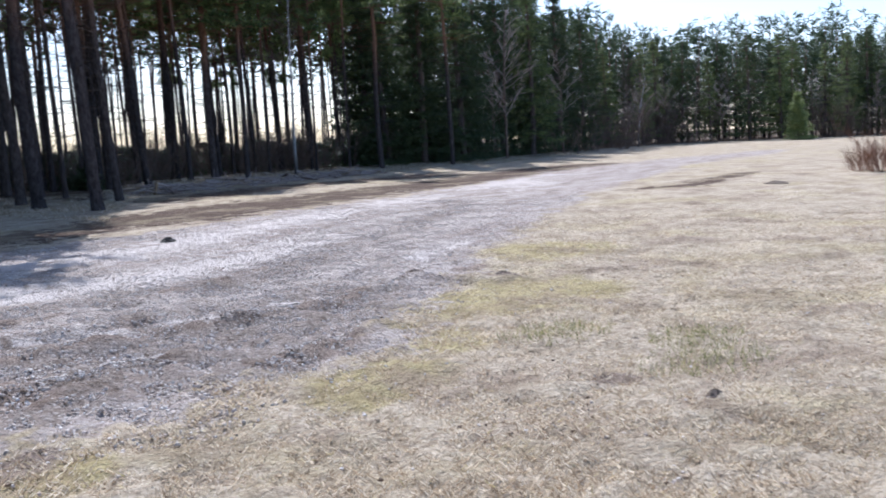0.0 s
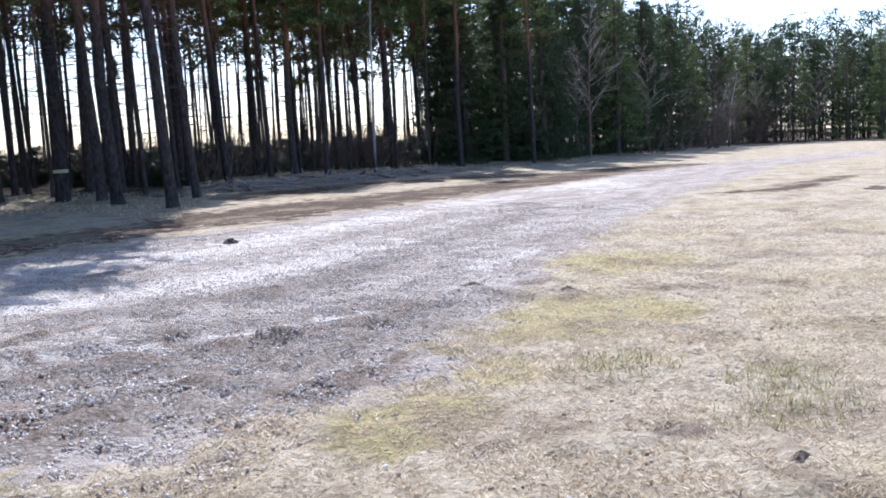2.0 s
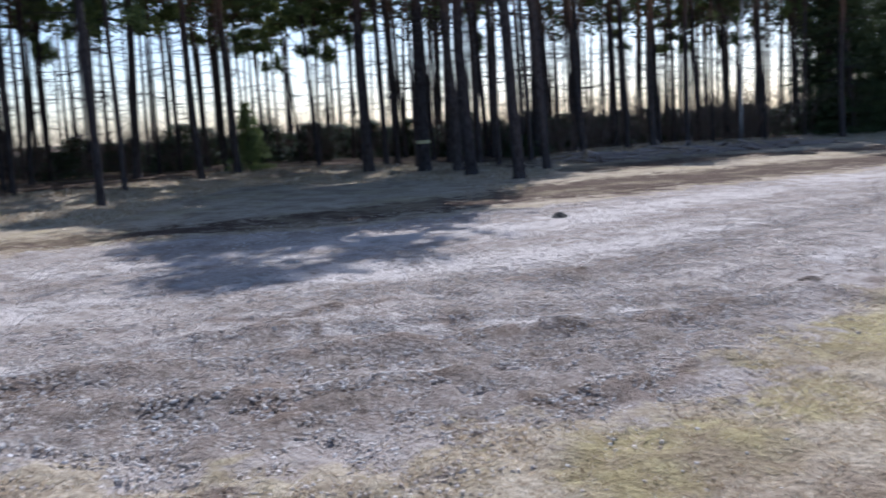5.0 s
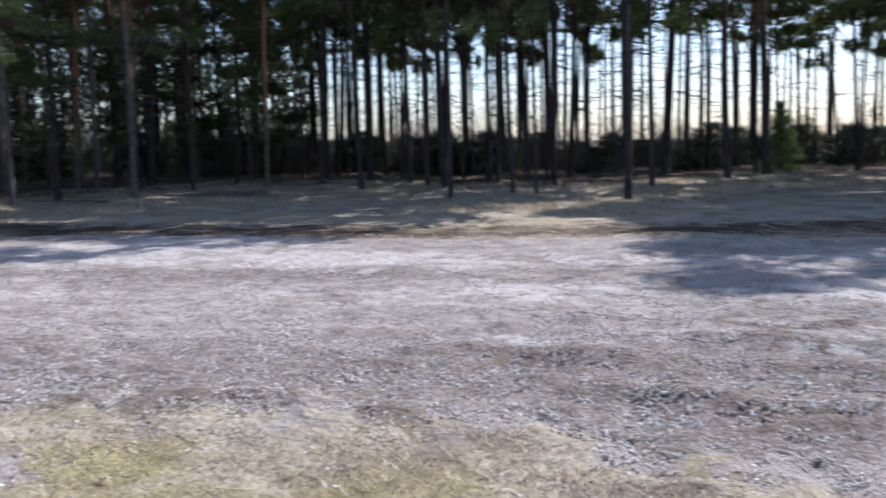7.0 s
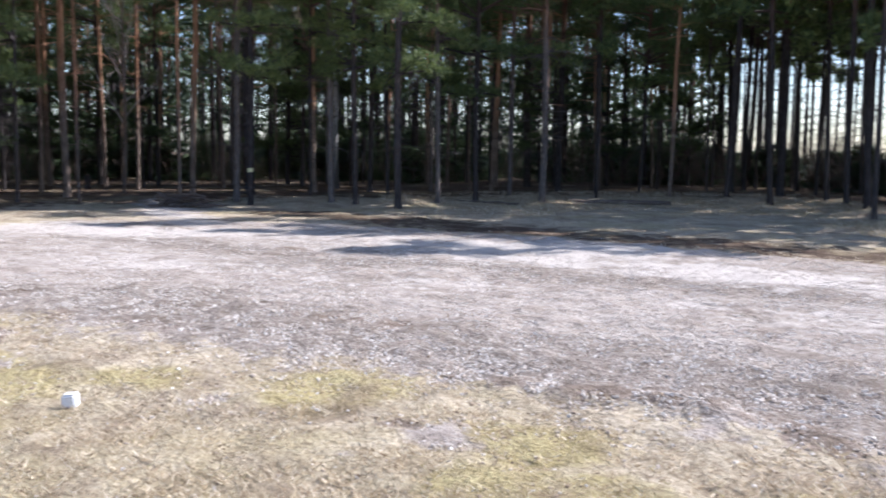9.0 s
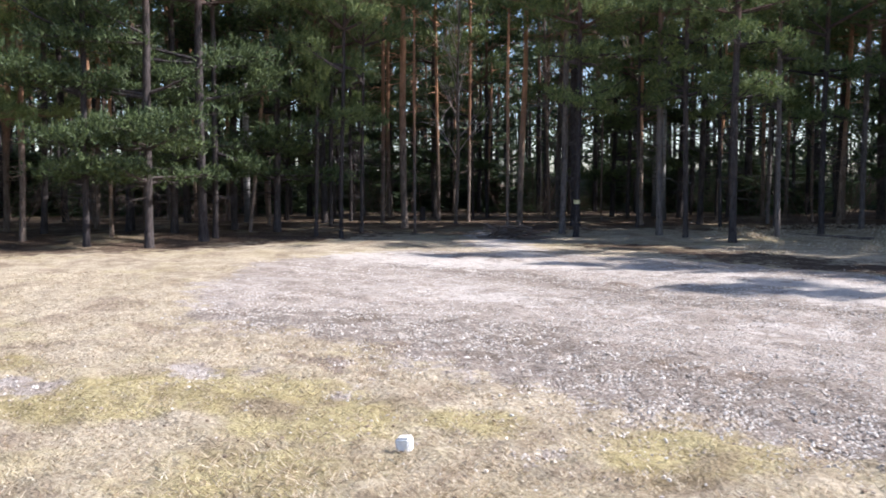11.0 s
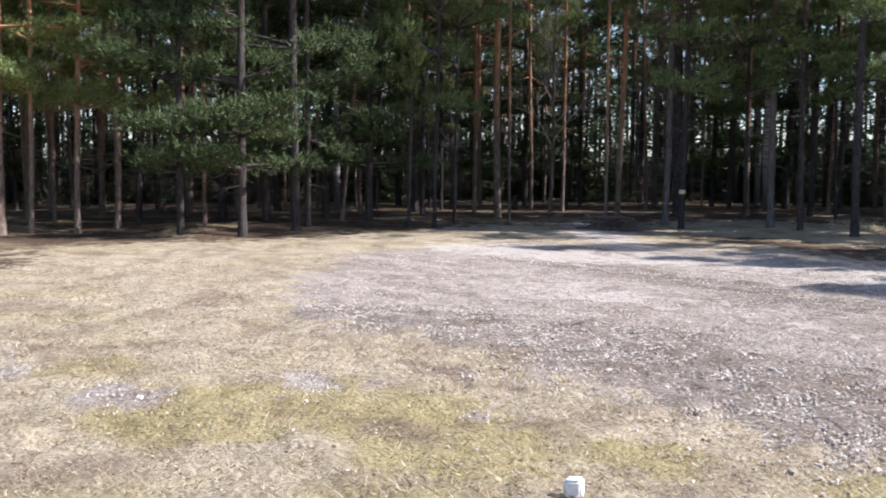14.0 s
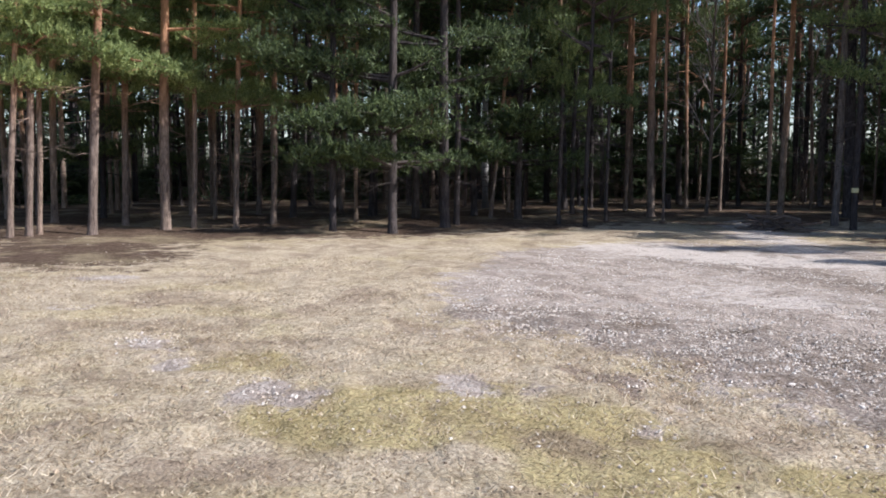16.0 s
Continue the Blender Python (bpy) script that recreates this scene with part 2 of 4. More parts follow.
# ---------------------------------------------------------------- mesh helpers
class Pile:
    """Gathers vertices and faces, then becomes one mesh."""

    def __init__(self):
        self.v, self.f, self.n = [], [], 0

    def add(self, verts, faces):
        self.v.append(np.asarray(verts, float).reshape(-1, 3))
        self.f.extend([tuple(int(i) + self.n for i in f) for f in faces])
        self.n += len(self.v[-1])

    def tube(self, pts, radii, sides=6, cap=True):
        pts = np.asarray(pts, float)
        k = len(pts)
        tang = np.gradient(pts, axis=0)
        tang /= np.linalg.norm(tang, axis=1)[:, None] + 1e-9
        ref = np.array([1.0, 0.0, 0.0]) if abs(tang[0][0]) < 0.8 else np.array([0.0, 1.0, 0.0])
        u = np.cross(tang, ref)
        u /= np.linalg.norm(u, axis=1)[:, None] + 1e-9
        w = np.cross(tang, u)
        a = np.arange(sides) * 2 * math.pi / sides
        ring = pts[:, None] + np.asarray(radii, float)[:, None, None] * (u[:, None] * np.cos(a)[None, :, None] + w[:, None] * np.sin(a)[None, :, None])
        faces = [(i * sides + j, i * sides + (j + 1) % sides, (i + 1) * sides + (j + 1) % sides, (i + 1) * sides + j) for i in range(k - 1) for j in range(sides)]
        if cap:
            faces.append(tuple((k - 1) * sides + j for j in range(sides)))
        self.add(ring.reshape(-1, 3), faces)

    def blades(self, at, to, width, rng):
        """Narrow triangles from the points at to the points to."""
        at, to = np.asarray(at), np.asarray(to)
        side = np.cross(to - at, rng.normal(size=at.shape))
        side *= (width / (np.linalg.norm(side, axis=1) + 1e-9))[:, None]
        v = np.stack([at - side, at + side, to], 1).reshape(-1, 3)
        k = len(at)
        self.add(v, np.arange(3 * k).reshape(k, 3))

    def mesh(self, name, mat, smooth=False):
        me = bpy.data.meshes.new(name)
        me.from_pydata(np.concatenate(self.v).tolist(), [], self.f)
        me.materials.append(mat)
        if smooth:
            me.polygons.foreach_set("use_smooth", [True] * len(me.polygons))
        me.update()
        return me


def part(name, mesh, parent, label="", kind=""):
    ob = new(name, mesh)
    ob.parent = parent
    return tagged(ob, label, kind=kind)


def lattice(ix, iy, seed):
    h = (ix * 374761393 + iy * 668265263 + seed * 974634777) & 0xFFFFFFFF
    h = ((h ^ (h >> 13)) * 1274126177) & 0xFFFFFFFF
    return ((h ^ (h >> 16)) & 0xFFFF) / 65535.0


def rough(x, y, scale, seed=0, octaves=3):
    """Smooth random relief between -1 and 1 over the plan."""
    x, y = np.asarray(x, float), np.asarray(y, float)
    total, amp, norm = 0.0, 1.0, 0.0
    for o in range(octaves):
        u, v = x * scale * 2 ** o, y * scale * 2 ** o
        iu, iv = np.floor(u).astype(np.int64), np.floor(v).astype(np.int64)
        fu, fv = u - iu, v - iv
        fu, fv = fu * fu * (3 - 2 * fu), fv * fv * (3 - 2 * fv)
        a, b = lattice(iu, iv, seed + o), lattice(iu + 1, iv, seed + o)
        c, d = lattice(iu, iv + 1, seed + o), lattice(iu + 1, iv + 1, seed + o)
        total = total + amp * ((a * (1 - fu) + b * fu) * (1 - fv) + (c * (1 - fu) + d * fu) * fv)
        norm += amp
        amp *= 0.5
    return 2 * total / norm - 1


def line_gap(x, y, pts):
    """Distance from the plan points to a bent line."""
    best = np.full(np.shape(x), 1e9)
    for (ax, ay), (bx, by) in zip(pts, pts[1:]):
        dx, dy = bx - ax, by - ay
        s = np.clip(((x - ax) * dx + (y - ay) * dy) / (dx * dx + dy * dy), 0, 1)
        best = np.minimum(best, np.hypot(x - ax - s * dx, y - ay - s * dy))
    return best


def within(x, y, pts):
    """Whether the plan points lie inside a closed outline."""
    inside = np.zeros(np.shape(x), bool)
    for (ax, ay), (bx, by) in zip(pts, pts[1:] + pts[:1]):
        cross = (ay > y) != (by > y)
        with np.errstate(divide="ignore", invalid="ignore"):
            inside ^= cross & (x < (bx - ax) * (y - ay) / (by - ay + 1e-12) + ax)
    return inside


# ---------------------------------------------------------------- plan
NEAR_EDGE = [(-19, 2.7), (-14.6, 0.5), (-11.3, 0.2), (-10.1, 0.6), (-9.5, 1.2), (-9, 2.0), (-7.8, 2.1), (-7, 2.3), (-6.2, 2.4), (-5.7, 2.8), (-5.1, 3.2), (-4.2, 3.4), (-3.4, 3.6), (-2.6, 3.8), (-1.4, 4.3), (-0.2, 4.1),
             (0.6, 4.4), (1.8, 4.8), (2.5, 5.4), (3.6, 6.7), (7.7, 10.5), (14, 15.9), (30, 26.5), (46, 33)]
FAR_EDGE = [(47, 35.5), (36, 34), (24, 28.5), (11.5, 20.8), (7.4, 18.8), (4, 16.8), (0, 14.6), (-6, 12.7), (-13.8, 11.0), (-17.3, 9.4), (-20.2, 5.4)]
BED = NEAR_EDGE + FAR_EDGE
LANE = [(-17, 7.2), (-22, 8.4), (-26.5, 10)]
RUTS = [[(-13, 3.9), (-10.5, 4.6), (-8.2, 6.0), (-6.0, 7.2), (-1, 9.3), (2.1, 10.3), (6.7, 13.2), (20, 23.5)],
        [(-14, 7.6), (-8.5, 9.2), (-2, 11.2), (3, 13.6), (10, 18.6), (22, 26.5)],
        [(-3.0, 6.3), (-0.6, 6.7), (1.1, 6.85), (2.5, 7.0), (3.5, 7.3), (6, 9.9)], [(-19, 4.2), (-16.5, 6.2), (-13.6, 8.6), (-9.5, 10.6)]]
# dark lines of soil and stones thrown up beside the wheel tracks
RIDGES = [[(-3.2, 7.0), (-0.6, 7.4), (0.8, 8.0), (2.0, 8.6), (4.2, 10.2)], [(-2.8, 5.7), (-0.2, 6.2), (1.0, 6.4), (2.4, 6.5), (3.4, 7.0), (4.4, 7.9)],
          [(-2.2, 5.0), (-0.2, 5.2), (0.5, 5.25)], [(0.9, 4.75), (1.7, 4.95), (2.2, 5.3)], [(3.5, 7.1), (3.9, 6.7), (4.3, 6.4)], [(-4.3, 3.5), (-3.5, 4.0), (-2.3, 4.1)], [(-1.6, 6.6), (-0.9, 6.9), (0.8, 7.0)]]
# dirt and litter strips; the first and fifth also paint in tree shade
DIRT_SHADE = [[(-20, 11.0), (-14, 12.0), (-6.5, 13.7), (-1, 16.0), (5.8, 20.4), (9.2, 22.6), (13.5, 24.6), (22, 29.5)], [(-17.5, -5.5), (-20.4, -6.3), (-22.5, -4.6), (-23.5, -2.5)], [(-13.2, 5.7), (-12.4, 7.2)],
        [(15.6, 16.0), (17.8, 15.9), (23, 18.3)], [(4.5, 19.6), (9.2, 22.4), (13.5, 24.4), (22, 29), (30, 33)], [(7.5, 28), (12, 31), (21, 33.4)]]
POCKETS = [(-9.75, -2.3, 0.6), (-8.9, -1.9, 0.35), (-8.0, -1.2, 0.5), (-7.8, -0.9, 0.35), (-8.1, 0.1, 0.5), (-7.95, 0.6, 0.4), (-7.95, 1.3, 0.35), (-7.0, 1.2, 0.3), (-8.1, -1.2, 0.4), (-5.15, 1.85, 0.3), (-14.8, -4.1, 0.8), (-12.0, -3.9, 0.4), (-3.8, 2.5, 0.4)]
MOSSY = [(1.1, 3.8, 0.5), (1.5, 3.9, 0.5), (2.2, 4.6, 0.6), (3.3, 5.4, 0.8), (4.3, 5.6, 0.8), (-7.4, -0.5, 0.9), (-7.6, 0.0, 0.7), (-7.0, 0.7, 0.8), (-5.9, 1.8, 0.4), (-4.9, 2.6, 0.6), (-3.3, 2.8, 0.5), (-6.3, 0.9, 0.7), (-2.4, 2.6, 0.5), (-5.2, 0.2, 0.7), (6.2, 8.0, 1.0), (-9.0, -1.5, 0.6), (-1.8, 3.2, 0.5), (-0.6, 3.4, 0.4), (-2.9, 2.2, 0.4)]
BARE = [(-8.5, 1.0, 0.4), (-8.2, 1.4, 0.35), (-8.6, 2.0, 0.3), (-11.8, 0.7, 0.5), (-7.9, 1.35, 0.3), (-3.6, 3.9, 0.4), (-3.9, 2.4, 0.25), (-2.4, 4.0, 0.4), (-2.3, 5.5, 0.5), (-7.1, 3.9, 0.4), (-6.6, 4.3, 0.3), (-0.6, 4.9, 0.35), (2.3, 2.9, 0.3), (-0.9, 3.7, 0.4), (-12.6, 6.6, 0.5), (4.6, 7.4, 0.4), (-10.8, 2.2, 0.3)]
# the forest's edge round the clearing: direction and distance
F_YAW = np.array([-90, -66, -56, -46, -41, -36, -33, -28, -20, -14, -12, -10, -7, -4, 0, 7.5, 12, 15.5, 22, 27, 30, 35, 42, 46, 50, 55, 58, 65, 75, 80, 87, 93, 98, 106, 110, 125, 160])
F_DIST = np.array([112, 108, 106, 100, 74, 58, 54, 51.5, 46.5, 41, 35, 27, 29, 32, 33, 34, 28, 24.5, 25.5, 25.5, 31.5, 31, 31.5, 29, 29, 25.5, 27, 28, 30.5, 27.5, 25.2, 24.5, 26.5, 25, 24.5, 26.5, 40])


def forest_gap(x, y):
    """How far a plan point lies inside the forest's edge (negative: on the clearing)."""
    yaw = np.degrees(np.arctan2(-np.asarray(x, float), np.asarray(y, float)))
    return np.hypot(x, y) - np.interp(yaw, F_YAW, F_DIST, left=999, right=999)


def cover(x, y):
    """Shares of gravel, fine dust and litter at plan points; litter also holds painted tree shade."""
    wx, wy = x + 0.35 * rough(x, y, 0.8, 3), y + 0.35 * rough(x, y, 0.8, 8)
    gap = line_gap(wx, wy, BED + BED[:1])
    gravel = np.clip(0.5 + np.where(within(wx, wy, BED), gap, -gap) / 1.0, 0, 1)
    patch = rough(x, y, 0.45, 21)
    near = line_gap(wx, wy, NEAR_EDGE[:19])
    gravel = np.maximum(gravel, np.clip(0.8 - near / 1.1, 0, 1) * (patch > 0.08) * 0.9)
    gravel = np.maximum(gravel, np.clip(1.2 - line_gap(wx, wy, LANE) / 1.3, 0, 1) * 0.8)
    for px, py, pr in POCKETS:
        gravel = np.maximum(gravel, np.clip(1.2 - np.hypot(wx - px, (wy - py) * 1.5) / pr, 0, 1) * 0.75)
    sand = np.zeros_like(x)
    for i, r in enumerate(RUTS):
        sand = np.maximum(sand, np.clip(1.15 - line_gap(wx, wy, r) / (1.5, 1.5, 0.36, 2.2)[i], 0, 1) * (0.66, 0.75, 0.8, 1.0)[i])
    sand = np.maximum(sand, np.clip(1.1 - line_gap(wx, wy, LANE) / 1.3, 0, 1) * 0.7)
    sand = sand * np.clip(0.75 + 0.6 * rough(x, y, 0.3, 31), 0, 1)
    # on the left the dark litter reaches further out, painting the edge shade too
    side = np.clip((np.degrees(np.arctan2(-x, y)) - 62) / 8, 0, 1)
    litter = np.clip(0.15 + 0.85 * side + forest_gap(x, y) / 5.0, 0, 1)
    for i, d in enumerate(DIRT_SHADE):
        litter = np.maximum(litter, np.clip(1.25 - line_gap(wx, wy, d) / (1.9, 2.6, 0.9, 0.7, 2.6, 2.4)[i], 0, 1) * (0.72, 0.9, 0.8, 0.8, 0.95, 0.8)[i])
    return gravel, sand, litter


def stoniness(x, y):
    """How thickly loose stones lie on the bed: most along its near edge and past its middle."""
    wx, wy = x + 0.6 * rough(x, y, 0.5, 13), y + 0.6 * rough(x, y, 0.5, 18)
    rim = np.exp(-(line_gap(wx, wy, [(-11, 1.6), (-8.6, 3.0), (-6.4, 3.4), (-4.6, 4.2), (-2.2, 5.2), (0.2, 5.9), (2.2, 6.6)]) / 1.25) ** 2)
    rim = np.maximum(rim, np.exp(-(line_gap(wx, wy, [(-1.8, 4.7), (0.3, 4.8), (1.2, 5.2)]) / 0.6) ** 2))
    mid = np.exp(-(line_gap(wx, wy, [(-17, 4.6), (-13, 6.0), (-11, 5.6), (-9.4, 7.6), (-5, 9.0)]) / 0.8) ** 2)
    high = np.exp(-(line_gap(wx, wy, [(-1, 8.0), (2, 8.6), (5, 11), (11, 17)]) / 0.7) ** 2)
    return np.clip(0.1 + 0.85 * np.maximum(np.maximum(rim, 0.9 * mid), 0.75 * high), 0, 1)


def wear(x, y):
    """Shares of moss and of bare dark soil at plan points."""
    wx, wy = x + 0.3 * rough(x, y, 1.3, 23), y + 0.3 * rough(x, y, 1.3, 28)
    moss, bare = np.zeros_like(x), np.zeros_like(x)
    for px, py, pr in MOSSY:
        moss = np.maximum(moss, np.clip(1.35 - np.hypot(wx - px, wy - py) / pr, 0, 1))
    for px, py, pr in BARE:
        bare = np.maximum(bare, np.clip(1.2 - np.hypot(wx - px, (wy - py) * 1.3) / pr, 0, 1))
    for r in RIDGES:
        bare = np.maximum(bare, np.clip(1.1 - line_gap(wx, wy, r) / 0.22, 0, 1) * np.clip(0.6 + rough(x, y, 1.7, 33), 0, 1))
    return moss, bare


def ground_z(x, y):
    x, y = np.asarray(x, float), np.asarray(y, float)
    z = 0.035 * rough(x, y, 0.35, 1) + 0.03 * rough(x, y, 1.9, 5)
    for r in RIDGES:
        z = z + 0.075 * np.exp(-(line_gap(x, y, r) / 0.18) ** 2) * np.clip(0.55 + rough(x, y, 2.2, 37), 0, 1.2)
    z = z - 0.035 * np.exp(-(line_gap(x, y, RUTS[2]) / 0.2) ** 2) - 0.02 * np.exp(-(line_gap(x, y, RUTS[0]) / 0.5) ** 2)
    z = z + np.clip(forest_gap(x, y) + 1.5, 0, 3) * 0.05
    return z * np.clip(1.4 - np.hypot(x, y) / 150, 0.1, 1)


def spaced(lo, hi, fine_lo, fine_hi, step):
    out = list(np.arange(fine_lo, fine_hi, step))
    for sign, start, end in ((1, fine_hi, hi), (-1, fine_lo - step, lo)):
        p, s, far = start, step, []
        while sign * p < sign * end:
            far.append(p)
            s *= 1.12
            p += sign * s
        far.append(end)
        out = out + far if sign > 0 else far[::-1] + out
    return np.array(out)


def build_ground():
    gx, gy = spaced(-1500, 1500, -13, 8, 0.055), spaced(-1500, 1500, -3, 11, 0.055)
    x, y = [a.ravel() for a in np.meshgrid(gx, gy, indexing="ij")]
    g, s, l = cover(x, y)
    z = ground_z(x, y) + (0.026 * rough(x, y, 4.5, 11, 2) + (0.026 + 0.03 * g * stoniness(x, y)) * rough(x, y, 8, 15, 2) * np.clip(1.3 - np.hypot(x, y) / 14, 0, 1)) * (1 - 0.8 * s)
    ny = len(gy)
    i = (np.arange(len(gx) - 1)[:, None] * ny + np.arange(ny - 1)[None]).ravel()
    quads = np.stack([i, i + ny, i + ny + 1, i + 1], 1)
    me = bpy.data.meshes.new("ground")
    me.from_pydata(np.stack([x, y, z], 1).tolist(), [], quads.tolist())
    col = me.color_attributes.new("cover", "FLOAT_COLOR", "POINT")
    col.data.foreach_set("color", np.stack([g, s, l, stoniness(x, y)], 1).astype(np.float32).ravel())
    m, b = wear(x, y)
    worn = me.color_attributes.new("wear", "FLOAT_COLOR", "POINT")
    worn.data.foreach_set("color", np.stack([m, b, m * 0, m * 0], 1).astype(np.float32).ravel())
    me.polygons.foreach_set("use_smooth", [True] * len(me.polygons))
    me.materials.append(GROUND)
    tagged(new("ground", me), "dry straw-coloured clearing with gravel track and pine litter", "ground", kind="structure")


build_ground()


# ---------------------------------------------------------------- trees
def needles(pile, at, way, count, length, width, rng, spread=0.75):
    """Tufts of needles: count blades at each point, fanning out along way."""
    at, way = np.repeat(np.asarray(at), count, 0), np.repeat(np.asarray(way), count, 0)
    d = way * 0.55 + rng.normal(size=at.shape) * spread
    d[:, 2] += 0.25
    d /= np.linalg.norm(d, axis=1)[:, None]
    start = at + rng.normal(size=at.shape) * length * 0.22
    pile.blades(start, start + d * (length * rng.uniform(0.6, 1.2, len(at)))[:, None], width, rng)


def trunk_line(height, r, rng, lean=0.15, steps=9):
    h = np.linspace(0, 1, steps)
    bend = rng.normal(size=2) * lean
    wob = np.cumsum(rng.normal(size=(steps, 2)) * 0.03, 0)
    wob -= wob[0]
    pts = np.stack([bend[0] * h ** 2 + wob[:, 0], bend[1] * h ** 2 + wob[:, 1], h * height - 0.15 * (h == 0)], 1)
    rad = r * (1 - 0.8 * h ** 1.2) + 0.012
    pts = np.insert(pts, 1, pts[0] + (0, 0, 0.22), 0)
    rad = np.insert(rad, 1, rad[0] * 1.08)
    rad[0] *= 1.45
    pts = np.insert(pts, 2, pts[0] * 0.7 + pts[2] * 0.3 + (0, 0, 0.1), 0)
    rad = np.insert(rad, 2, r)
    return pts, rad


def along(pts, z):
    return np.array([np.interp(z, pts[:, 2], pts[:, 0]), np.interp(z, pts[:, 2], pts[:, 1]), z])


def pine(seed, height, base, reach, r, bark, full=1.0, blade=(0.17, 0.017), label="", tip=NEEDLES, dead=26, name="pine_tree"):
    """A Scots pine: bare trunk, dead stubs, limbs and needle tufts in flat clouds."""
    rng = np.random.default_rng(seed)
    tree = new(name)
    pts, rad = trunk_line(height, r, rng)
    t = Pile()
    t.tube(pts, rad, 9)
    part("trunk", t.mesh("trunk", bark, True), tree)
    limbs, crown = Pile(), Pile()
    z = base
    spots, ways = [], []
    while z < height - 0.3:
        k = (z - base) / (height - base)
        for j in range(rng.integers(3, 6) if full > 0.8 else rng.integers(2, 5)):
            a = rng.uniform(0, 2 * math.pi)
            out = reach * (0.45 + 0.75 * min(1, 2.2 * k + 0.35)) * (1.05 - k ** 2.2) * rng.uniform(0.55, 1.15)
            rise = rng.uniform(-0.12, 0.18) + 0.35 * k
            o = along(pts, z + rng.uniform(-0.12, 0.12))
            way = np.array([math.cos(a), math.sin(a), rise])
            s = np.linspace(0, 1, 5)[:, None]
            bent = o + way * out * s + np.array([0, 0, 0.22 * out]) * s ** 2 * rng.uniform(-0.6, 0.8) + rng.normal(size=(5, 3)) * 0.05 * s
            limbs.tube(bent, np.linspace(0.035 * (1.2 - 0.7 * k) + 0.004 * out, 0.006, 5), 4, False)
            for c in range(max(2, int((1.8 + 1.7 * out) * full + 0.5))):
                q = rng.uniform(0.35, 1.0)
                p = np.array([np.interp(q, s[:, 0], bent[:, i]) for i in range(3)])
                side = np.array([-math.sin(a), math.cos(a), 0]) * rng.normal() * 0.3 * out * (1.15 - 0.6 * q)
                if np.linalg.norm(side) > 0.2:
                    limbs.tube([p - way * 0.25 * out, p + side], [0.009, 0.005], 3, False)
                p = p + side
                size = rng.uniform(0.17, 0.33) * (0.8 + 0.12 * out)
                many = int(16 * full ** 0.5)
                puff = rng.normal(size=(many, 3)) * (size, size, 0.3 * size) + (0, 0, 0.06)
                spots.extend(p + puff)
                ways.extend(way * 0.35 + puff / size * 0.5 + np.array([0, 0, 0.35]))
        z += rng.uniform(0.5, 0.9) * (1.15 if full < 0.8 else 1.55)
    for _ in range(dead):
        zz = rng.uniform(0.22, 1.05) * base + 0.3
        a = rng.uniform(0, 2 * math.pi)
        o = along(pts, zz)
        ln = rng.uniform(0.3, 1.0) * (0.6 + 1.2 * zz / base)
        d = np.array([math.cos(a), math.sin(a), rng.uniform(-0.25, 0.2)])
        limbs.tube([o, o + d * ln * 0.5, o + d * ln + (0, 0, rng.uniform(-0.2, 0.1))], [0.016, 0.011, 0.004], 3, False)
        for _ in range(4):
            q = o + d * ln * rng.uniform(0.35, 1)
            limbs.tube([q, q + (d + rng.normal(size=3) * (0.7, 0.7, 0.25)) * ln * 0.35], [0.006, 0.003], 3, False)
    needles(crown, spots, ways, 8 if full > 0.8 else 6, blade[0], blade[1], rng)
    part("branchwork", limbs.mesh("branchwork", bark), tree, kind="stuff")
    part("crown", crown.mesh("crown", tip), tree, kind="stuff")
    return tagged(tree, label, "tree", "forest trees")


def spruce(seed, height, reach, label, mat=NEEDLES_SPRUCE, base=0.4, full=1.0, name="spruce_tree", power=0.85):
    rng = np.random.default_rng(seed)
    tree = new(name)
    pts, rad = trunk_line(height, 0.012 * height + 0.03, rng, 0.05)
    t, limbs, crown = Pile(), Pile(), Pile()
    t.tube(pts, rad, 8)
    part("trunk", t.mesh("trunk", SPRUCE_BARK, True), tree)
    z, spots, ways = base, [], []
    while z < height:
        k = z / height
        for j in range(rng.integers(4, 7)):
            a = rng.uniform(0, 2 * math.pi)
            out = reach * (1 - k) ** power * rng.uniform(0.65, 1.15) + 0.12
            o = along(pts, z)
            way = np.array([math.cos(a), math.sin(a), 0.0])
            s = np.linspace(0, 1, 4)[:, None]
            bent = o + way * out * s + np.array([0, 0, 1.0]) * out * (-0.3 * s + 0.22 * s ** 2)
            limbs.tube(bent, np.linspace(0.02, 0.005, 4), 3, False)
            for _ in range(int((5 + 7 * out) * full)):
                q = rng.uniform(0.15, 1)
                p = np.array([np.interp(q, s[:, 0], bent[:, i]) for i in range(3)]) + np.array([-math.sin(a), math.cos(a), 0]) * rng.normal() * 0.22 * out + (0, 0, rng.normal() * 0.06)
                spots.append(p)
                ways.append(way + (0, 0, -0.35))
        z += rng.uniform(0.3, 0.5) * (0.6 + 0.05 * height)
    needles(crown, spots, ways, 11, 0.3, 0.02, rng, 0.6)
    part("branchwork", limbs.mesh("branchwork", SPRUCE_BARK), tree, kind="stuff")
    part("crown", crown.mesh("crown", mat), tree, kind="stuff")
    return tagged(tree, label, "tree", "forest trees")


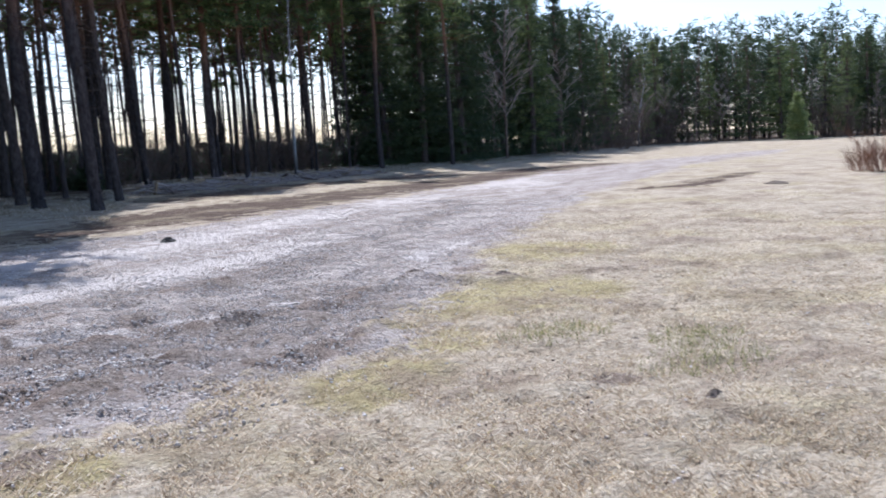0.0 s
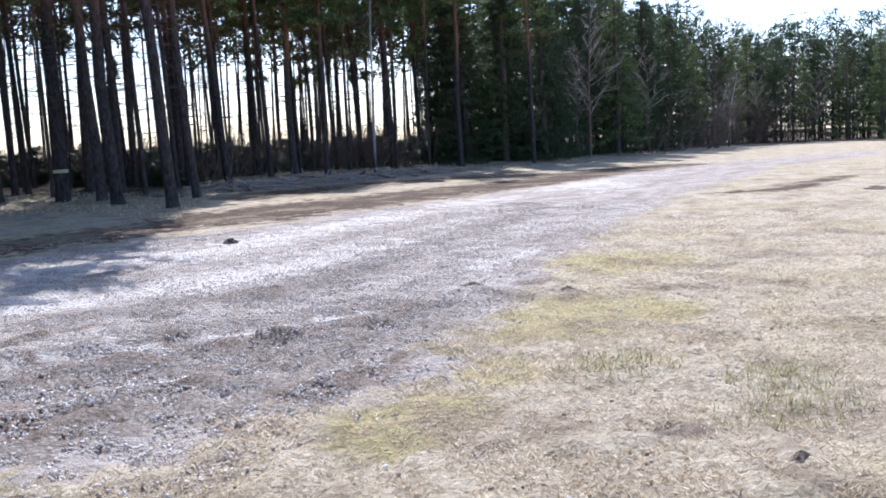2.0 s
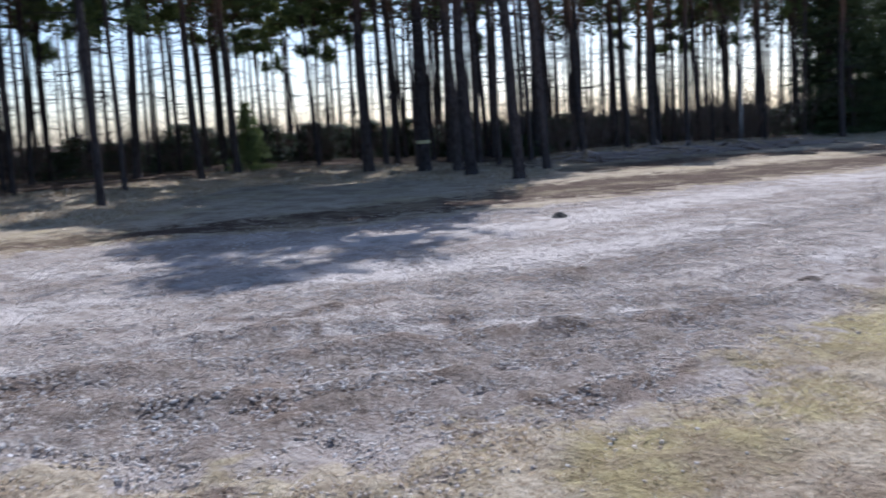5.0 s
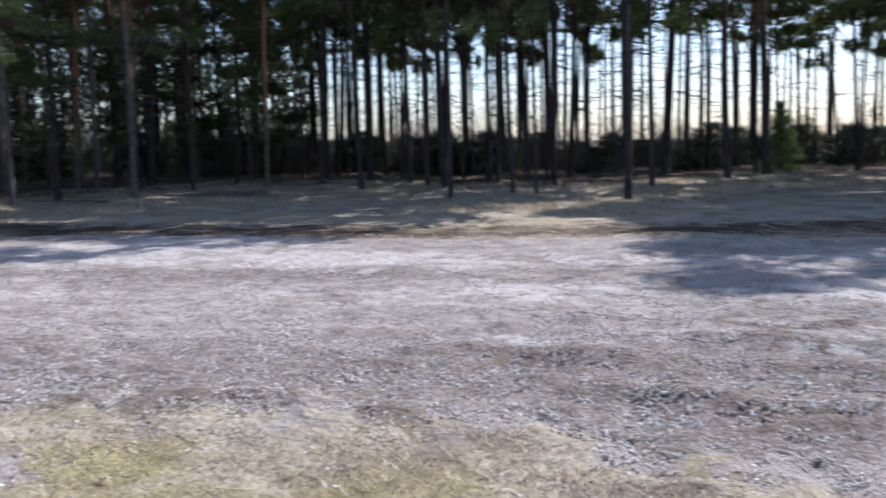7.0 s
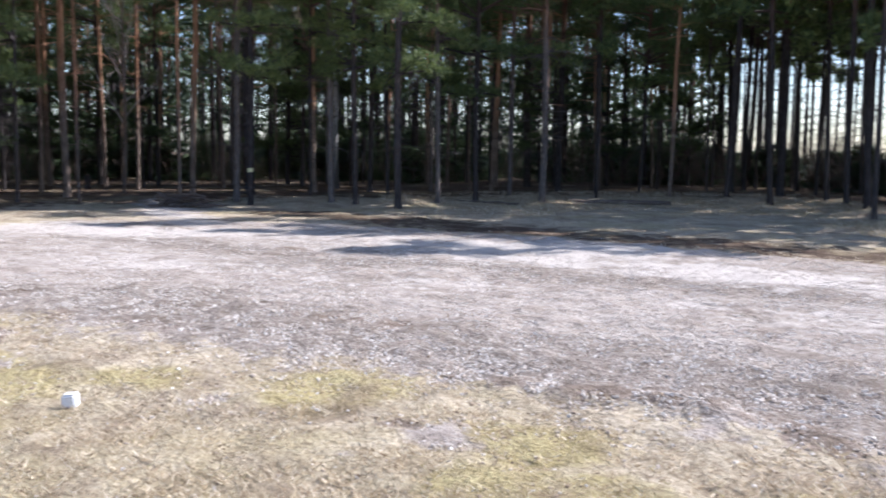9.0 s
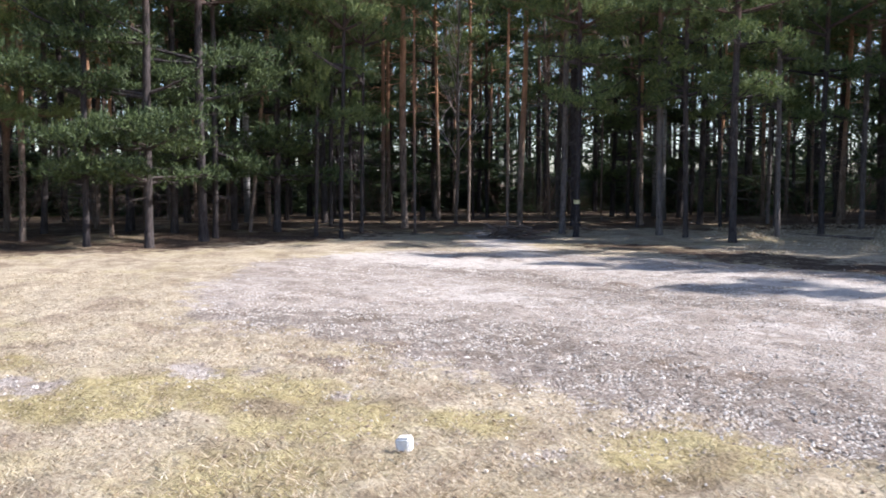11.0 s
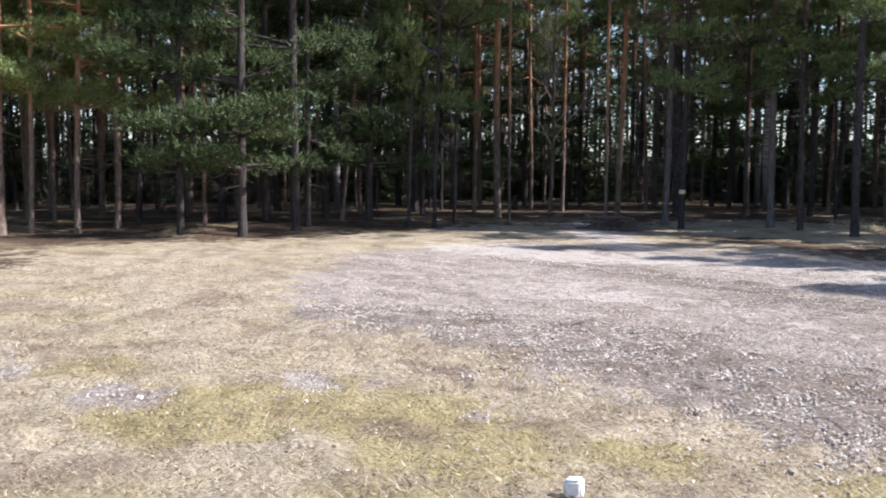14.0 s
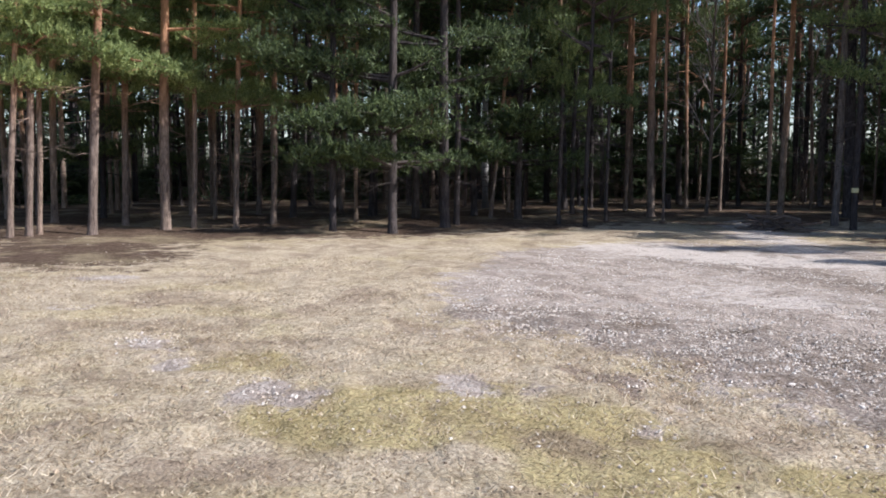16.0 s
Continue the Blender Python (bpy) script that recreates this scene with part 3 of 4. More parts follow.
def twiggy(pile, fine, start, way, length, r, depth, rng):
    """A bare branch that forks; the last forks go into the pile fine."""
    k = 4
    s = np.linspace(0, 1, k)[:, None]
    end = way * length
    pts = start + end * s + np.array([0, 0, 0.12 * length]) * s ** 2 + np.cumsum(rng.normal(size=(k, 3)) * 0.05 * length, 0) * s
    (pile if depth > 0 else fine).tube(pts, np.linspace(r, r * 0.4, k), 4 if depth > 1 else 3, False)
    if depth == 0:
        return
    for j in range(rng.integers(3, 6)):
        q = rng.uniform(0.3, 1.0)
        p = np.array([np.interp(q, s[:, 0], pts[:, i]) for i in range(3)])
        d = way + rng.normal(size=3) * 0.5
        d[2] += 0.15
        twiggy(pile, fine, p, d / np.linalg.norm(d), length * rng.uniform(0.4, 0.65), r * 0.5, depth - 1, rng)


def birch(seed, height, r, bark, twig, label, name="birch_tree"):
    rng = np.random.default_rng(seed)
    tree = new(name)
    pts, rad = trunk_line(height, r, rng, 0.25)
    t, limbs, fine = Pile(), Pile(), Pile()
    t.tube(pts, rad, 8)
    part("trunk", t.mesh("trunk", bark, True), tree)
    for z in np.linspace(0.28 * height, 0.97 * height, 22):
        a = rng.uniform(0, 2 * math.pi)
        d = np.array([math.cos(a), math.sin(a), rng.uniform(0.5, 1.1)])
        ln = 0.24 * height * (1.1 - z / height) * rng.uniform(0.7, 1.2) + 0.4
        twiggy(limbs, fine, along(pts, z), d / np.linalg.norm(d), ln, 0.2 * r + 0.006, 2, rng)
    part("branchwork", limbs.mesh("branchwork", twig), tree, kind="stuff")
    part("twigwork", fine.mesh("twigwork", twig), tree, kind="stuff")
    return tagged(tree, label, "tree", "forest trees")


def shrub(seed, height, spread, mat, label, stems=8):
    rng = np.random.default_rng(seed)
    bush = new("bare_shrub")
    limbs, fine = Pile(), Pile()
    for _ in range(stems):
        a, o = rng.uniform(0, 2 * math.pi), rng.uniform(0, 0.35) * spread
        d = np.array([math.cos(a) * rng.uniform(0.1, 0.55), math.sin(a) * rng.uniform(0.1, 0.55), 1.0])
        twiggy(limbs, fine, np.array([math.cos(a) * o, math.sin(a) * o, -0.1]), d / np.linalg.norm(d), height * rng.uniform(0.45, 0.75), 0.014, 2, rng)
    part("stemwork", limbs.mesh("stemwork", mat), bush, kind="stuff")
    part("twigwork", fine.mesh("twigwork", mat), bush, kind="stuff")
    return tagged(bush, label, "shrub", "undergrowth")


class Planter:
    """Sets the first thing of a kind down, and copies of it after that."""

    def __init__(self, things):
        self.things, self.used = things, set()

    def plant(self, i, x, y, size, turn, tilt=(0, 0), wide=1.0):
        ob = self.things[i % len(self.things)]
        m = pose(x, y, float(ground_z(x, y)), -tilt[1], tilt[0], 0) @ pose(0, 0, 0, 0, 0, turn) @ Matrix.Diagonal((wide * size, wide * size, size, 1))
        if ob.name in self.used:
            return copy_thing(ob, m)
        self.used.add(ob.name)
        ob.matrix_basis = m
        return ob


TALL = Planter([pine(11, 14.8, 8.0, 1.9, 0.125, PINE_BARK, 0.62, (0.3, 0.045), "tall Scots pine with bare grey-brown trunk and high crown", dead=46),
                pine(12, 15.6, 8.8, 1.8, 0.12, PINE_BARK, 0.62, (0.3, 0.045), "tall Scots pine with dark flaking bark and high crown", dead=46),
                pine(13, 14.0, 7.2, 1.9, 0.11, PINE_BARK, 0.62, (0.3, 0.045), "slender Scots pine with reddish upper trunk", dead=50),
                pine(14, 15.2, 8.4, 1.9, 0.12, PINE_BARK, 0.62, (0.3, 0.045), "straight Scots pine with dead branch stubs", dead=56)])
LOOSE = Planter([pine(17, 15.5, 4.8, 2.3, 0.12, PINE_BARK, 0.76, (0.3, 0.045), "dark Scots pine with loose scattered clumps of needles", dead=30),
                 pine(18, 15.0, 5.6, 2.2, 0.115, PINE_BARK, 0.76, (0.3, 0.045), "thin dark pine with sparse low branches", dead=30)])
# pines whose bark colour carries the sunlight on them
WARM = Planter([pine(15, 14.0, 6.6, 1.9, 0.12, PINE_BARK_WARM_SUN, 0.7, (0.26, 0.032), "tall sunlit pine with orange-brown trunk", dead=24),
                pine(16, 14.6, 7.2, 1.8, 0.115, PINE_BARK_WARM_SUN, 0.7, (0.26, 0.032), "straight pine with warm flaking bark coloured as sunlit", dead=24)])
EDGE = Planter([pine(21, 14.0, 3.7, 2.7, 0.125, PINE_BARK, 1.05, (0.17, 0.017), "Scots pine at the forest edge with spreading green branches"),
                pine(22, 13.2, 3.1, 2.9, 0.125, PINE_BARK, 1.05, (0.17, 0.017), "Scots pine at the forest edge with layered boughs"),
                pine(23, 14.6, 4.4, 2.5, 0.12, PINE_BARK_PALE, 1.0, (0.17, 0.017), "pale-barked Scots pine at the edge of the clearing")])
# the dark of these low boughs is shade put into the needle colour
LOW = Planter([pine(31, 12.0, 1.4, 2.5, 0.115, PINE_BARK, 1.15, (0.17, 0.017), "dark bushy pine with boughs almost to the ground", NEEDLES_SHADED, dead=8, name="bushy_pine"),
               pine(32, 12.5, 2.0, 2.7, 0.115, PINE_BARK, 1.15, (0.17, 0.017), "broad dark pine with low hanging boughs", NEEDLES_SHADED, dead=8, name="bushy_pine")])
# sunlight on these pines is put into their lighter needle and bark colours
SUNNY = Planter([pine(35, 12.5, 3.3, 2.3, 0.115, PINE_BARK_WARM_SUN, 1.2, (0.17, 0.017), "sunlit Scots pine with warm pale trunk and full crown", NEEDLES_YOUNG_AND_SUNLIT, dead=6),
                 pine(36, 13.0, 3.8, 2.2, 0.11, PINE_BARK_WARM_SUN, 1.2, (0.17, 0.017), "sunlit Scots pine leaning over the clearing", NEEDLES_YOUNG_AND_SUNLIT, dead=6)])
SPRUCES = Planter([spruce(41, 13.0, 2.4, "dark green spruce with drooping branches to the ground"),
                   spruce(42, 11.5, 2.1, "dense dark spruce at the edge of the woods")])
BACK = Planter([spruce(45, 11.0, 2.4, "dark spruce closing the depth of the forest", NEEDLES_SPRUCE, 0.3, 0.7, power=0.6)])
FAR = Planter([spruce(46, 11.0, 2.5, "broad dark green conifer of the far woods", NEEDLES_SHADED, 0.8, 0.75, power=0.5),
               spruce(47, 12.0, 2.2, "tall dull green conifer of the far woods", NEEDLES, 1.2, 0.6, power=0.6)])
YOUNG = Planter([spruce(43, 4.2, 1.5, "bright green young pine before the dark woods", NEEDLES_YOUNG_AND_SUNLIT, 0.3, 1.6, "young_pine")])
SAPLING = Planter([spruce(44, 2.6, 0.9, "small dark young spruce under the pines", NEEDLES_SPRUCE, 0.2, 0.7, "young_spruce")])
BIRCHES = Planter([birch(51, 13.0, 0.14, BIRCH_BARK, TWIG, "tall leafless birch with white and black bark"),
                   birch(52, 12.0, 0.10, BIRCH_BARK, TWIG, "slender leafless birch with white bark")])
GREY = Planter([birch(53, 9.5, 0.09, TWIG, TWIG, "bare grey-brown deciduous tree at the wood's edge", "bare_tree"),
                birch(54, 8.0, 0.08, TWIG, PALE_TWIG, "bare pale-twigged deciduous tree", "bare_tree")])
PALE = Planter([birch(55, 6.2, 0.06, BIRCH_BARK, PALE_TWIG, "small bare birch with pale sunlit twigs")])
SHRUBS = Planter([shrub(61, 2.6, 2.2, TWIG, "leafless brown shrub beneath the pines"), shrub(62, 2.2, 2.4, TWIG, "dense leafless undergrowth shrub")])
RUSSET = Planter([shrub(63, 1.7, 2.6, RUSSET_TWIG, "low reddish-brown leafless bush in dry grass", 60)])

# trees of the forest's edge: direction and distance from the middle, trunk radius, lean across the view in degrees
HIGH_ROW = [(-33.3, 53.5, .17, 0), (-28.7, 51.5, .2, -1.5), (-20.1, 45.8, .16, -2.2), (-18.1, 46.1, .2, -2.2), (-13.9, 40.2, .2, -4.5), (-11.5, 35.6, .16, -2.4), (-11.2, 43.1, .18, -1), (-11.6, 29.8, .13, -4),
            (-9.9, 24.8, .2, -3.5), (-6.9, 28.2, .2, -2), (-6.1, 30, .17, -3), (-5.7, 35.3, .17, 0), (-4.0, 31.2, .2, -1), (-0.5, 32.2, .19, -2), (7.5, 34.8, .14, -2.1), (9.7, 32.5, .13, -1.5)]
MIDDLE_ROW = [(14.1, 27, .11, -1), (15.5, 23.2, .16, -1.8), (21.2, 25, .1, -1.5), (22.7, 25.3, .15, -1.5), (26.6, 24.4, .17, 0), (29.1, 31.5, .18, -2), (32.2, 30.3, .16, -1), (42.5, 31, .12, 0)]
EDGE_ROW = [(45.9, 28.3, .15, .3), (47.9, 30.7, .14, 0), (50.1, 28.3, .12, .5), (52.5, 27, .12, -1), (55.1, 24.5, .14, 0), (55.6, 29.5, .11, -1), (57.7, 26.3, .13, -.5), (59.2, 27, .16, -1), (60.4, 29.5, .1, 0),
            (64.2, 26, .15, .5), (65.0, 27.3, .15, .3), (77.3, 28, .11, 1), (78.6, 26.2, .12, 1.5), (80.1, 26.6, .1, 1)]
WARM_ROW = [(67.5, 30.8, .12, .8), (68.3, 29, .08, .5), (74.6, 30.3, .13, 0), (74.0, 28.7, .07, 0), (84.0, 27.5, .08, 6), (91.9, 25.8, .08, 0), (70.6, 33.5, .09, 0.5), (72.4, 34.5, .1, -0.5)]
LOW_ROW = [(86.8, 24.6, .13, 0), (86.1, 25.4, .09, 0), (82.4, 27.6, .12, 0), (89.9, 23.6, .13, 0), (93.3, 23.8, .1, 0.5), (88.4, 26.8, .12, 0), (84.9, 28.4, .12, 0)]
SUNNY_ROW = [(96.6, 26, .09, 1.2), (98.7, 25.2, .13, 1.8), (101, 25.2, .1, 1.5), (102.5, 24.8, .14, 1), (106.3, 23.8, .11, 3), (108.9, 24, .1, 1.6), (109.4, 23.6, .08, 2), (110.3, 23.4, .12, 3.3), (113, 24.5, .14, 1), (104.6, 26, .1, 1), (112, 26.5, .12, 1), (99.8, 27.5, .1, 0.5)]
taken, MARKED = [], []


def clear_of(x, y, gap):
    return all((x - a) ** 2 + (y - b) ** 2 > gap * gap for a, b in taken)


rng = np.random.default_rng(5)
for rows, kind, norm in ((HIGH_ROW, TALL, 0.155), (MIDDLE_ROW, LOOSE, 0.18), (EDGE_ROW, EDGE, 0.185), (WARM_ROW, WARM, 0.145), (LOW_ROW, LOW, 0.14), (SUNNY_ROW, SUNNY, 0.135)):
    for yaw, d, r, lean in rows:
        a = radians(yaw)
        x, y = -d * math.sin(a), d * math.cos(a)
        marked = yaw in (-4.0, 64.2)
        tree = kind.plant(0 if marked else int(rng.integers(0, 9)), x, y, rng.uniform(0.94, 1.08), rng.uniform(0, 360), (lean * math.cos(a), lean * math.sin(a)), r / norm)
        if marked:
            MARKED.append(tree)
        taken.append((x, y))
for i, (x, y, s) in enumerate([(-30.4, 18.4, 1.15), (-34.5, 20.6, 1.1), (19.0, 44.4, 0.75), (-33.5, 3.5, 1.0)]):
    BIRCHES.plant(i if i < 2 else 1, x, y, s, 70 * i)
    taken.append((x, y))
PALE.plant(0, 63.6, 63.2, 1.1, 0)
YOUNG.plant(0, 80.5, 57.4, 1.1, 0)
YOUNG.plant(0, -4.3, 36.8, 0.55, 40)
taken += [(63.6, 63.2), (80.5, 57.4)]

# the stands behind the edge, tree by tree
def mid_stand(yaw):
    return -27 < yaw < 36


for _ in range(9000):
    yaw = rng.uniform(-66, 124)
    edge = float(np.interp(yaw, F_YAW, F_DIST))
    deep = 13 if yaw > 36 else 20 if yaw > 18 else 15 if yaw > -27 else 9
    d = edge + 0.8 + deep * rng.uniform(0, 1) ** 1.1
    x, y = -d * math.sin(radians(yaw)), d * math.cos(radians(yaw))
    gap = 1.8 if yaw > 97 else 1.95 if yaw > 36 else 1.75 if yaw > 18 else 2.5 if yaw > -2 else 1.8 if yaw > -27 else 2.3
    if not clear_of(x, y, gap) or line_gap(np.array(x), np.array(y), LANE) < 1.3:
        continue
    taken.append((x, y))
    size, turn, tilt = rng.uniform(0.86, 1.12), rng.uniform(0, 360), rng.normal(size=2) * 1.0 - ((2.0, 0) if yaw < 12 else (0, 0))
    u, i = rng.uniform(), int(rng.integers(0, 9))
    if mid_stand(yaw):
        (LOOSE if u < (0.65 if yaw > -2 else 0.15) else TALL).plant(i, x, y, size + 0.12, turn, tilt, rng.uniform(0.4, 0.85))
    elif yaw > 36:
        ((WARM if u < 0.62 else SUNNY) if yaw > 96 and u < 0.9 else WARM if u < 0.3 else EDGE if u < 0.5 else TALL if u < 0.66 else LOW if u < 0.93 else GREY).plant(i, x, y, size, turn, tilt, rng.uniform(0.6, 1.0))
    elif yaw > -41:
        (SPRUCES if u < 0.45 else FAR if u < 0.7 else LOW if u < 0.84 else GREY).plant(i, x, y, size * 1.15, turn, tilt)
    else:
        (FAR if u < 0.5 else GREY).plant(i, x, y, size * 1.0, turn, tilt)


def deep_woods():
    """The depth of the forest, past counting: thin trunks with loose clouds of needles."""
    rng = np.random.default_rng(77)
    stems, leaf = Pile(), Pile()
    spots, ways = [], []
    far = []
    for _ in range(5800):
        yaw = rng.uniform(-66, 124)
        edge = float(np.interp(yaw, F_YAW, F_DIST))
        mid = mid_stand(yaw)
        start, deep = (15, 13) if mid else (14.5, 34) if yaw > 36 else (9.5, 26)
        if mid and rng.uniform() < (0.75 if yaw > -2 and yaw < 16 else 0.45):
            continue
        d = edge + start + deep * rng.uniform(0, 1)
        x, y = -d * math.sin(radians(yaw)), d * math.cos(radians(yaw))
        if any((x - a) ** 2 + (y - b) ** 2 < 3.2 for a, b in far) or line_gap(np.array(x), np.array(y), LANE) < 1.2:
            continue
        far.append((x, y))
        z0, hgt, lean = float(ground_z(x, y)), rng.uniform(10.5, 15), rng.normal(size=2) * 0.25
        r = rng.uniform(0.07, 0.15) * (0.8 if mid else 1)
        stems.tube([(x, y, z0 - 0.2), (x + lean[0] * 0.3, y + lean[1] * 0.3, z0 + 0.4 * hgt), (x + lean[0], y + lean[1], z0 + hgt)], [r, 0.75 * r, 0.02], 5, False)
        if mid:
            for _ in range(9):
                a, h, ln = rng.uniform(0, 2 * math.pi), rng.uniform(2.5, 9.5), rng.uniform(0.4, 1.3)
                stems.tube([(x, y, z0 + h), (x + ln * math.cos(a), y + ln * math.sin(a), z0 + h + rng.uniform(-0.3, 0.15))], [0.028, 0.014], 3, False)
        low = not mid and rng.uniform() < (0.75 if yaw < 36 else 0.9 if d > edge + start + 16 else 0.5)
        base = rng.uniform(1.2, 3.0) if low else rng.uniform(5.0, 7.0) + (1.5 if mid else 0)
        for _ in range(30 if yaw > -27 else 64):
            h = base + (hgt - base) * rng.uniform(0, 1)
            a, o = rng.uniform(0, 2 * math.pi), rng.uniform(0.2, 1) * (1.9 if h < 0.75 * hgt else 1.2)
            spots.append((x + o * math.cos(a), y + o * math.sin(a), z0 + h))
            ways.append((math.cos(a), math.sin(a), 0.1))
    needles(leaf, spots, ways, 5, 0.8, 0.085, rng, 0.7)
    woods = tagged(new("deep_woods"), "dark depth of the pine forest behind its edge", "forest", kind="stuff")
    part("trunk", stems.mesh("trunk", PINE_BARK), woods, kind="stuff")
    part("crown", leaf.mesh("crown", NEEDLES_SPRUCE), woods, kind="stuff")


deep_woods()

# undergrowth
def thicket(kind, count, yaws, depth, size, wide=(1.0, 1.0)):
    for _ in range(count):
        yaw = rng.uniform(*yaws)
        d = float(np.interp(yaw, F_YAW, F_DIST)) + rng.uniform(*depth)
        kind.plant(int(rng.integers(0, 2)), -d * math.sin(radians(yaw)), d * math.cos(radians(yaw)), rng.uniform(*size), rng.uniform(0, 360), (0, 0), rng.uniform(*wide))


thicket(SHRUBS, 130, (-27, 40), (10, 22), (0.7, 1.35), (1.0, 1.6))
thicket(SAPLING, 30, (-27, -10), (8, 16), (0.4, 0.75), (1.4, 2.0))
thicket(SHRUBS, 45, (-29, -12), (3, 9), (0.9, 1.4), (1.0, 1.5))
thicket(SHRUBS, 70, (40, 114), (8, 30), (0.4, 1.1), (1.0, 1.4))
thicket(SHRUBS, 48, (-66, -40), (-0.5, 6), (1.3, 2.5), (1.0, 1.5))
thicket(SAPLING, 130, (-29, 40), (13, 25), (0.6, 1.25), (1.1, 1.8))
thicket(SAPLING, 30, (-29, -3), (10, 20), (0.6, 1.0), (1.1, 1.5))
thicket(SAPLING, 110, (36, 116), (16, 32), (0.9, 1.7), (1.1, 1.6))
thicket(SAPLING, 30, (-35, -26), (3, 12), (0.9, 1.4), (1.2, 1.7))
thicket(BACK, 190, (36, 120), (17, 44), (0.4, 0.85), (1.0, 1.6))
for x, y, s in ((24.6, 14.6, 1.0), (25.0, 15.6, 0.8), (26.0, 14.2, 0.9), (25.2, 13.8, 0.85), (25.8, 13.2, 1.1), (26.4, 15.2, 0.8), (27.6, 13.6, 1.1)):
    RUSSET.plant(0, x, y, 0.75 * s, 90 * x)


# ---------------------------------------------------------------- ground cover
def scatter(count, near, far, rng):
    """Plan points on the clearing, thinning out away from its middle."""
    yaw, d = np.radians(rng.uniform(-64, 120, count)), near + (far - near) * rng.uniform(0, 1, count) ** 1.25
    return -0.6 - d * np.sin(yaw), -0.3 + d * np.cos(yaw)


def lumps(pile, x, y, size, rng, flat=0.6, sink=0.3):
    """Small angular stones or clods, all in one mesh."""
    base = np.array([(-1, -1, -1), (1, -1, -1), (1, 1, -1), (-1, 1, -1), (-1, -1, 1), (1, -1, 1), (1, 1, 1), (-1, 1, 1)], float) * 0.5
    quad = np.array([(4, 5, 6, 7), (0, 1, 5, 4), (1, 2, 6, 5), (2, 3, 7, 6), (3, 0, 4, 7)])
    k = len(x)
    v = base[None] * (1 + rng.normal(size=(k, 8, 3)) * 0.22) * np.array([1, 0.8, flat])
    v[:, 4:, :2] *= 0.72
    a = rng.uniform(0, 2 * math.pi, k)
    c, s = np.cos(a)[:, None], np.sin(a)[:, None]
    v = np.stack([v[..., 0] * c - v[..., 1] * s, v[..., 0] * s + v[..., 1] * c, v[..., 2]], -1) * size[:, None, None]
    v += np.stack([x, y, ground_z(x, y) + size * flat * (0.5 - sink)], 1)[:, None]
    faces = (quad[None] + 8 * np.arange(k)[:, None, None]).reshape(-1, 4)
    pile.add(v.reshape(-1, 3), faces)


def build_cover():
    rng = np.random.default_rng(9)
    x, y = scatter(95000, 2.0, 17, rng)
    g, s, l = cover(x, y)
    keep = (g + 0.5 * rough(x, y, 1.6, 40) < 0.55) & (rough(x, y, 1.1, 41) + rng.normal(size=len(x)) * 0.4 > -0.25) & (l < 0.7)
    x, y = x[keep], y[keep]
    tall = 0.02 + 0.035 * np.clip(rough(x, y, 0.9, 42) + 0.4, 0, 1.3)
    pile = Pile()
    for _ in range(3):
        k = len(x)
        at = np.stack([x + rng.normal(size=k) * 0.015, y + rng.normal(size=k) * 0.015, ground_z(x, y) + 0.002], 1)
        a = rng.uniform(0, 2 * math.pi, k)
        ln = tall * rng.uniform(0.7, 1.7, k)
        to = at + np.stack([np.cos(a) * ln * 0.9, np.sin(a) * ln * 0.9, ln * rng.uniform(0.25, 0.9, k)], 1)
        pile.blades(at, to, 0.0035, rng)
    tagged(new("dry_grass", pile.mesh("dry_grass", DRY_GRASS)), "short matted dry straw-coloured grass on the clearing", "grass", kind="stuff")

    x, y = scatter(16000, 2.0, 10, rng)
    keep = (cover(x, y)[0] < 0.5) & (rough(x, y, 1.3, 46) + 0.35 * rng.normal(size=len(x)) > 0.0)
    x, y = x[keep], y[keep]
    pile, k = Pile(), keep.sum()
    high = rng.uniform(0.014, 0.034, k)
    for _ in range(9):
        a = rng.uniform(0, 2 * math.pi, k)
        out = np.stack([np.cos(a), np.sin(a)], 1)
        at = np.stack([x, y, ground_z(x, y)], 1)
        at[:, :2] += out * rng.uniform(0, 0.025, (k, 1))
        pile.blades(at, at + np.concatenate([out * (high * rng.uniform(0.5, 1.5, k))[:, None], (high * rng.uniform(0.5, 1.1, k))[:, None]], 1), 0.0026, rng)
    tagged(new("grass_tufts", pile.mesh("grass_tufts", DRY_GRASS)), "small withered tufts standing in the short grass", "grass", kind="stuff")

    pile = Pile()
    for gx, gy, wide in ((3.0, 4.1, 0.5), (3.2, 2.85, 0.55), (3.6, 3.3, 0.4)):
        k = int(900 * wide)
        a, o = rng.uniform(0, 2 * math.pi, k), wide * rng.uniform(0, 1, k) ** 0.7
        x, y = gx + o * np.cos(a), gy + 0.7 * o * np.sin(a)
        at = np.stack([x, y, ground_z(x, y)], 1)
        pile.blades(at, at + rng.normal(size=(k, 3)) * 0.022 + (0, 0, 0.045), 0.004, rng)
    tagged(new("green_grass", pile.mesh("green_grass", GREEN_GRASS)), "fresh green grass coming up in dry turf", "grass", kind="stuff")

    yaw = rng.uniform(-42, 56, 46000)
    d = np.interp(yaw, F_YAW, F_DIST) + rng.uniform(-6.5, 4, len(yaw))
    x, y = -d * np.sin(np.radians(yaw)), d * np.cos(np.radians(yaw))
    keep = (rough(x, y, 0.5, 45) + 0.3 * rng.normal(size=len(x)) > 0.05) & (cover(x, y)[0] < 0.3) & (line_gap(x, y, DIRT_SHADE[0]) > 0.9)
    x, y = x[keep], y[keep]
    pile = Pile()
    for _ in range(3):
        k = len(x)
        at = np.stack([x + rng.normal(size=k) * 0.05, y + rng.normal(size=k) * 0.05, ground_z(x, y) - 0.01], 1)
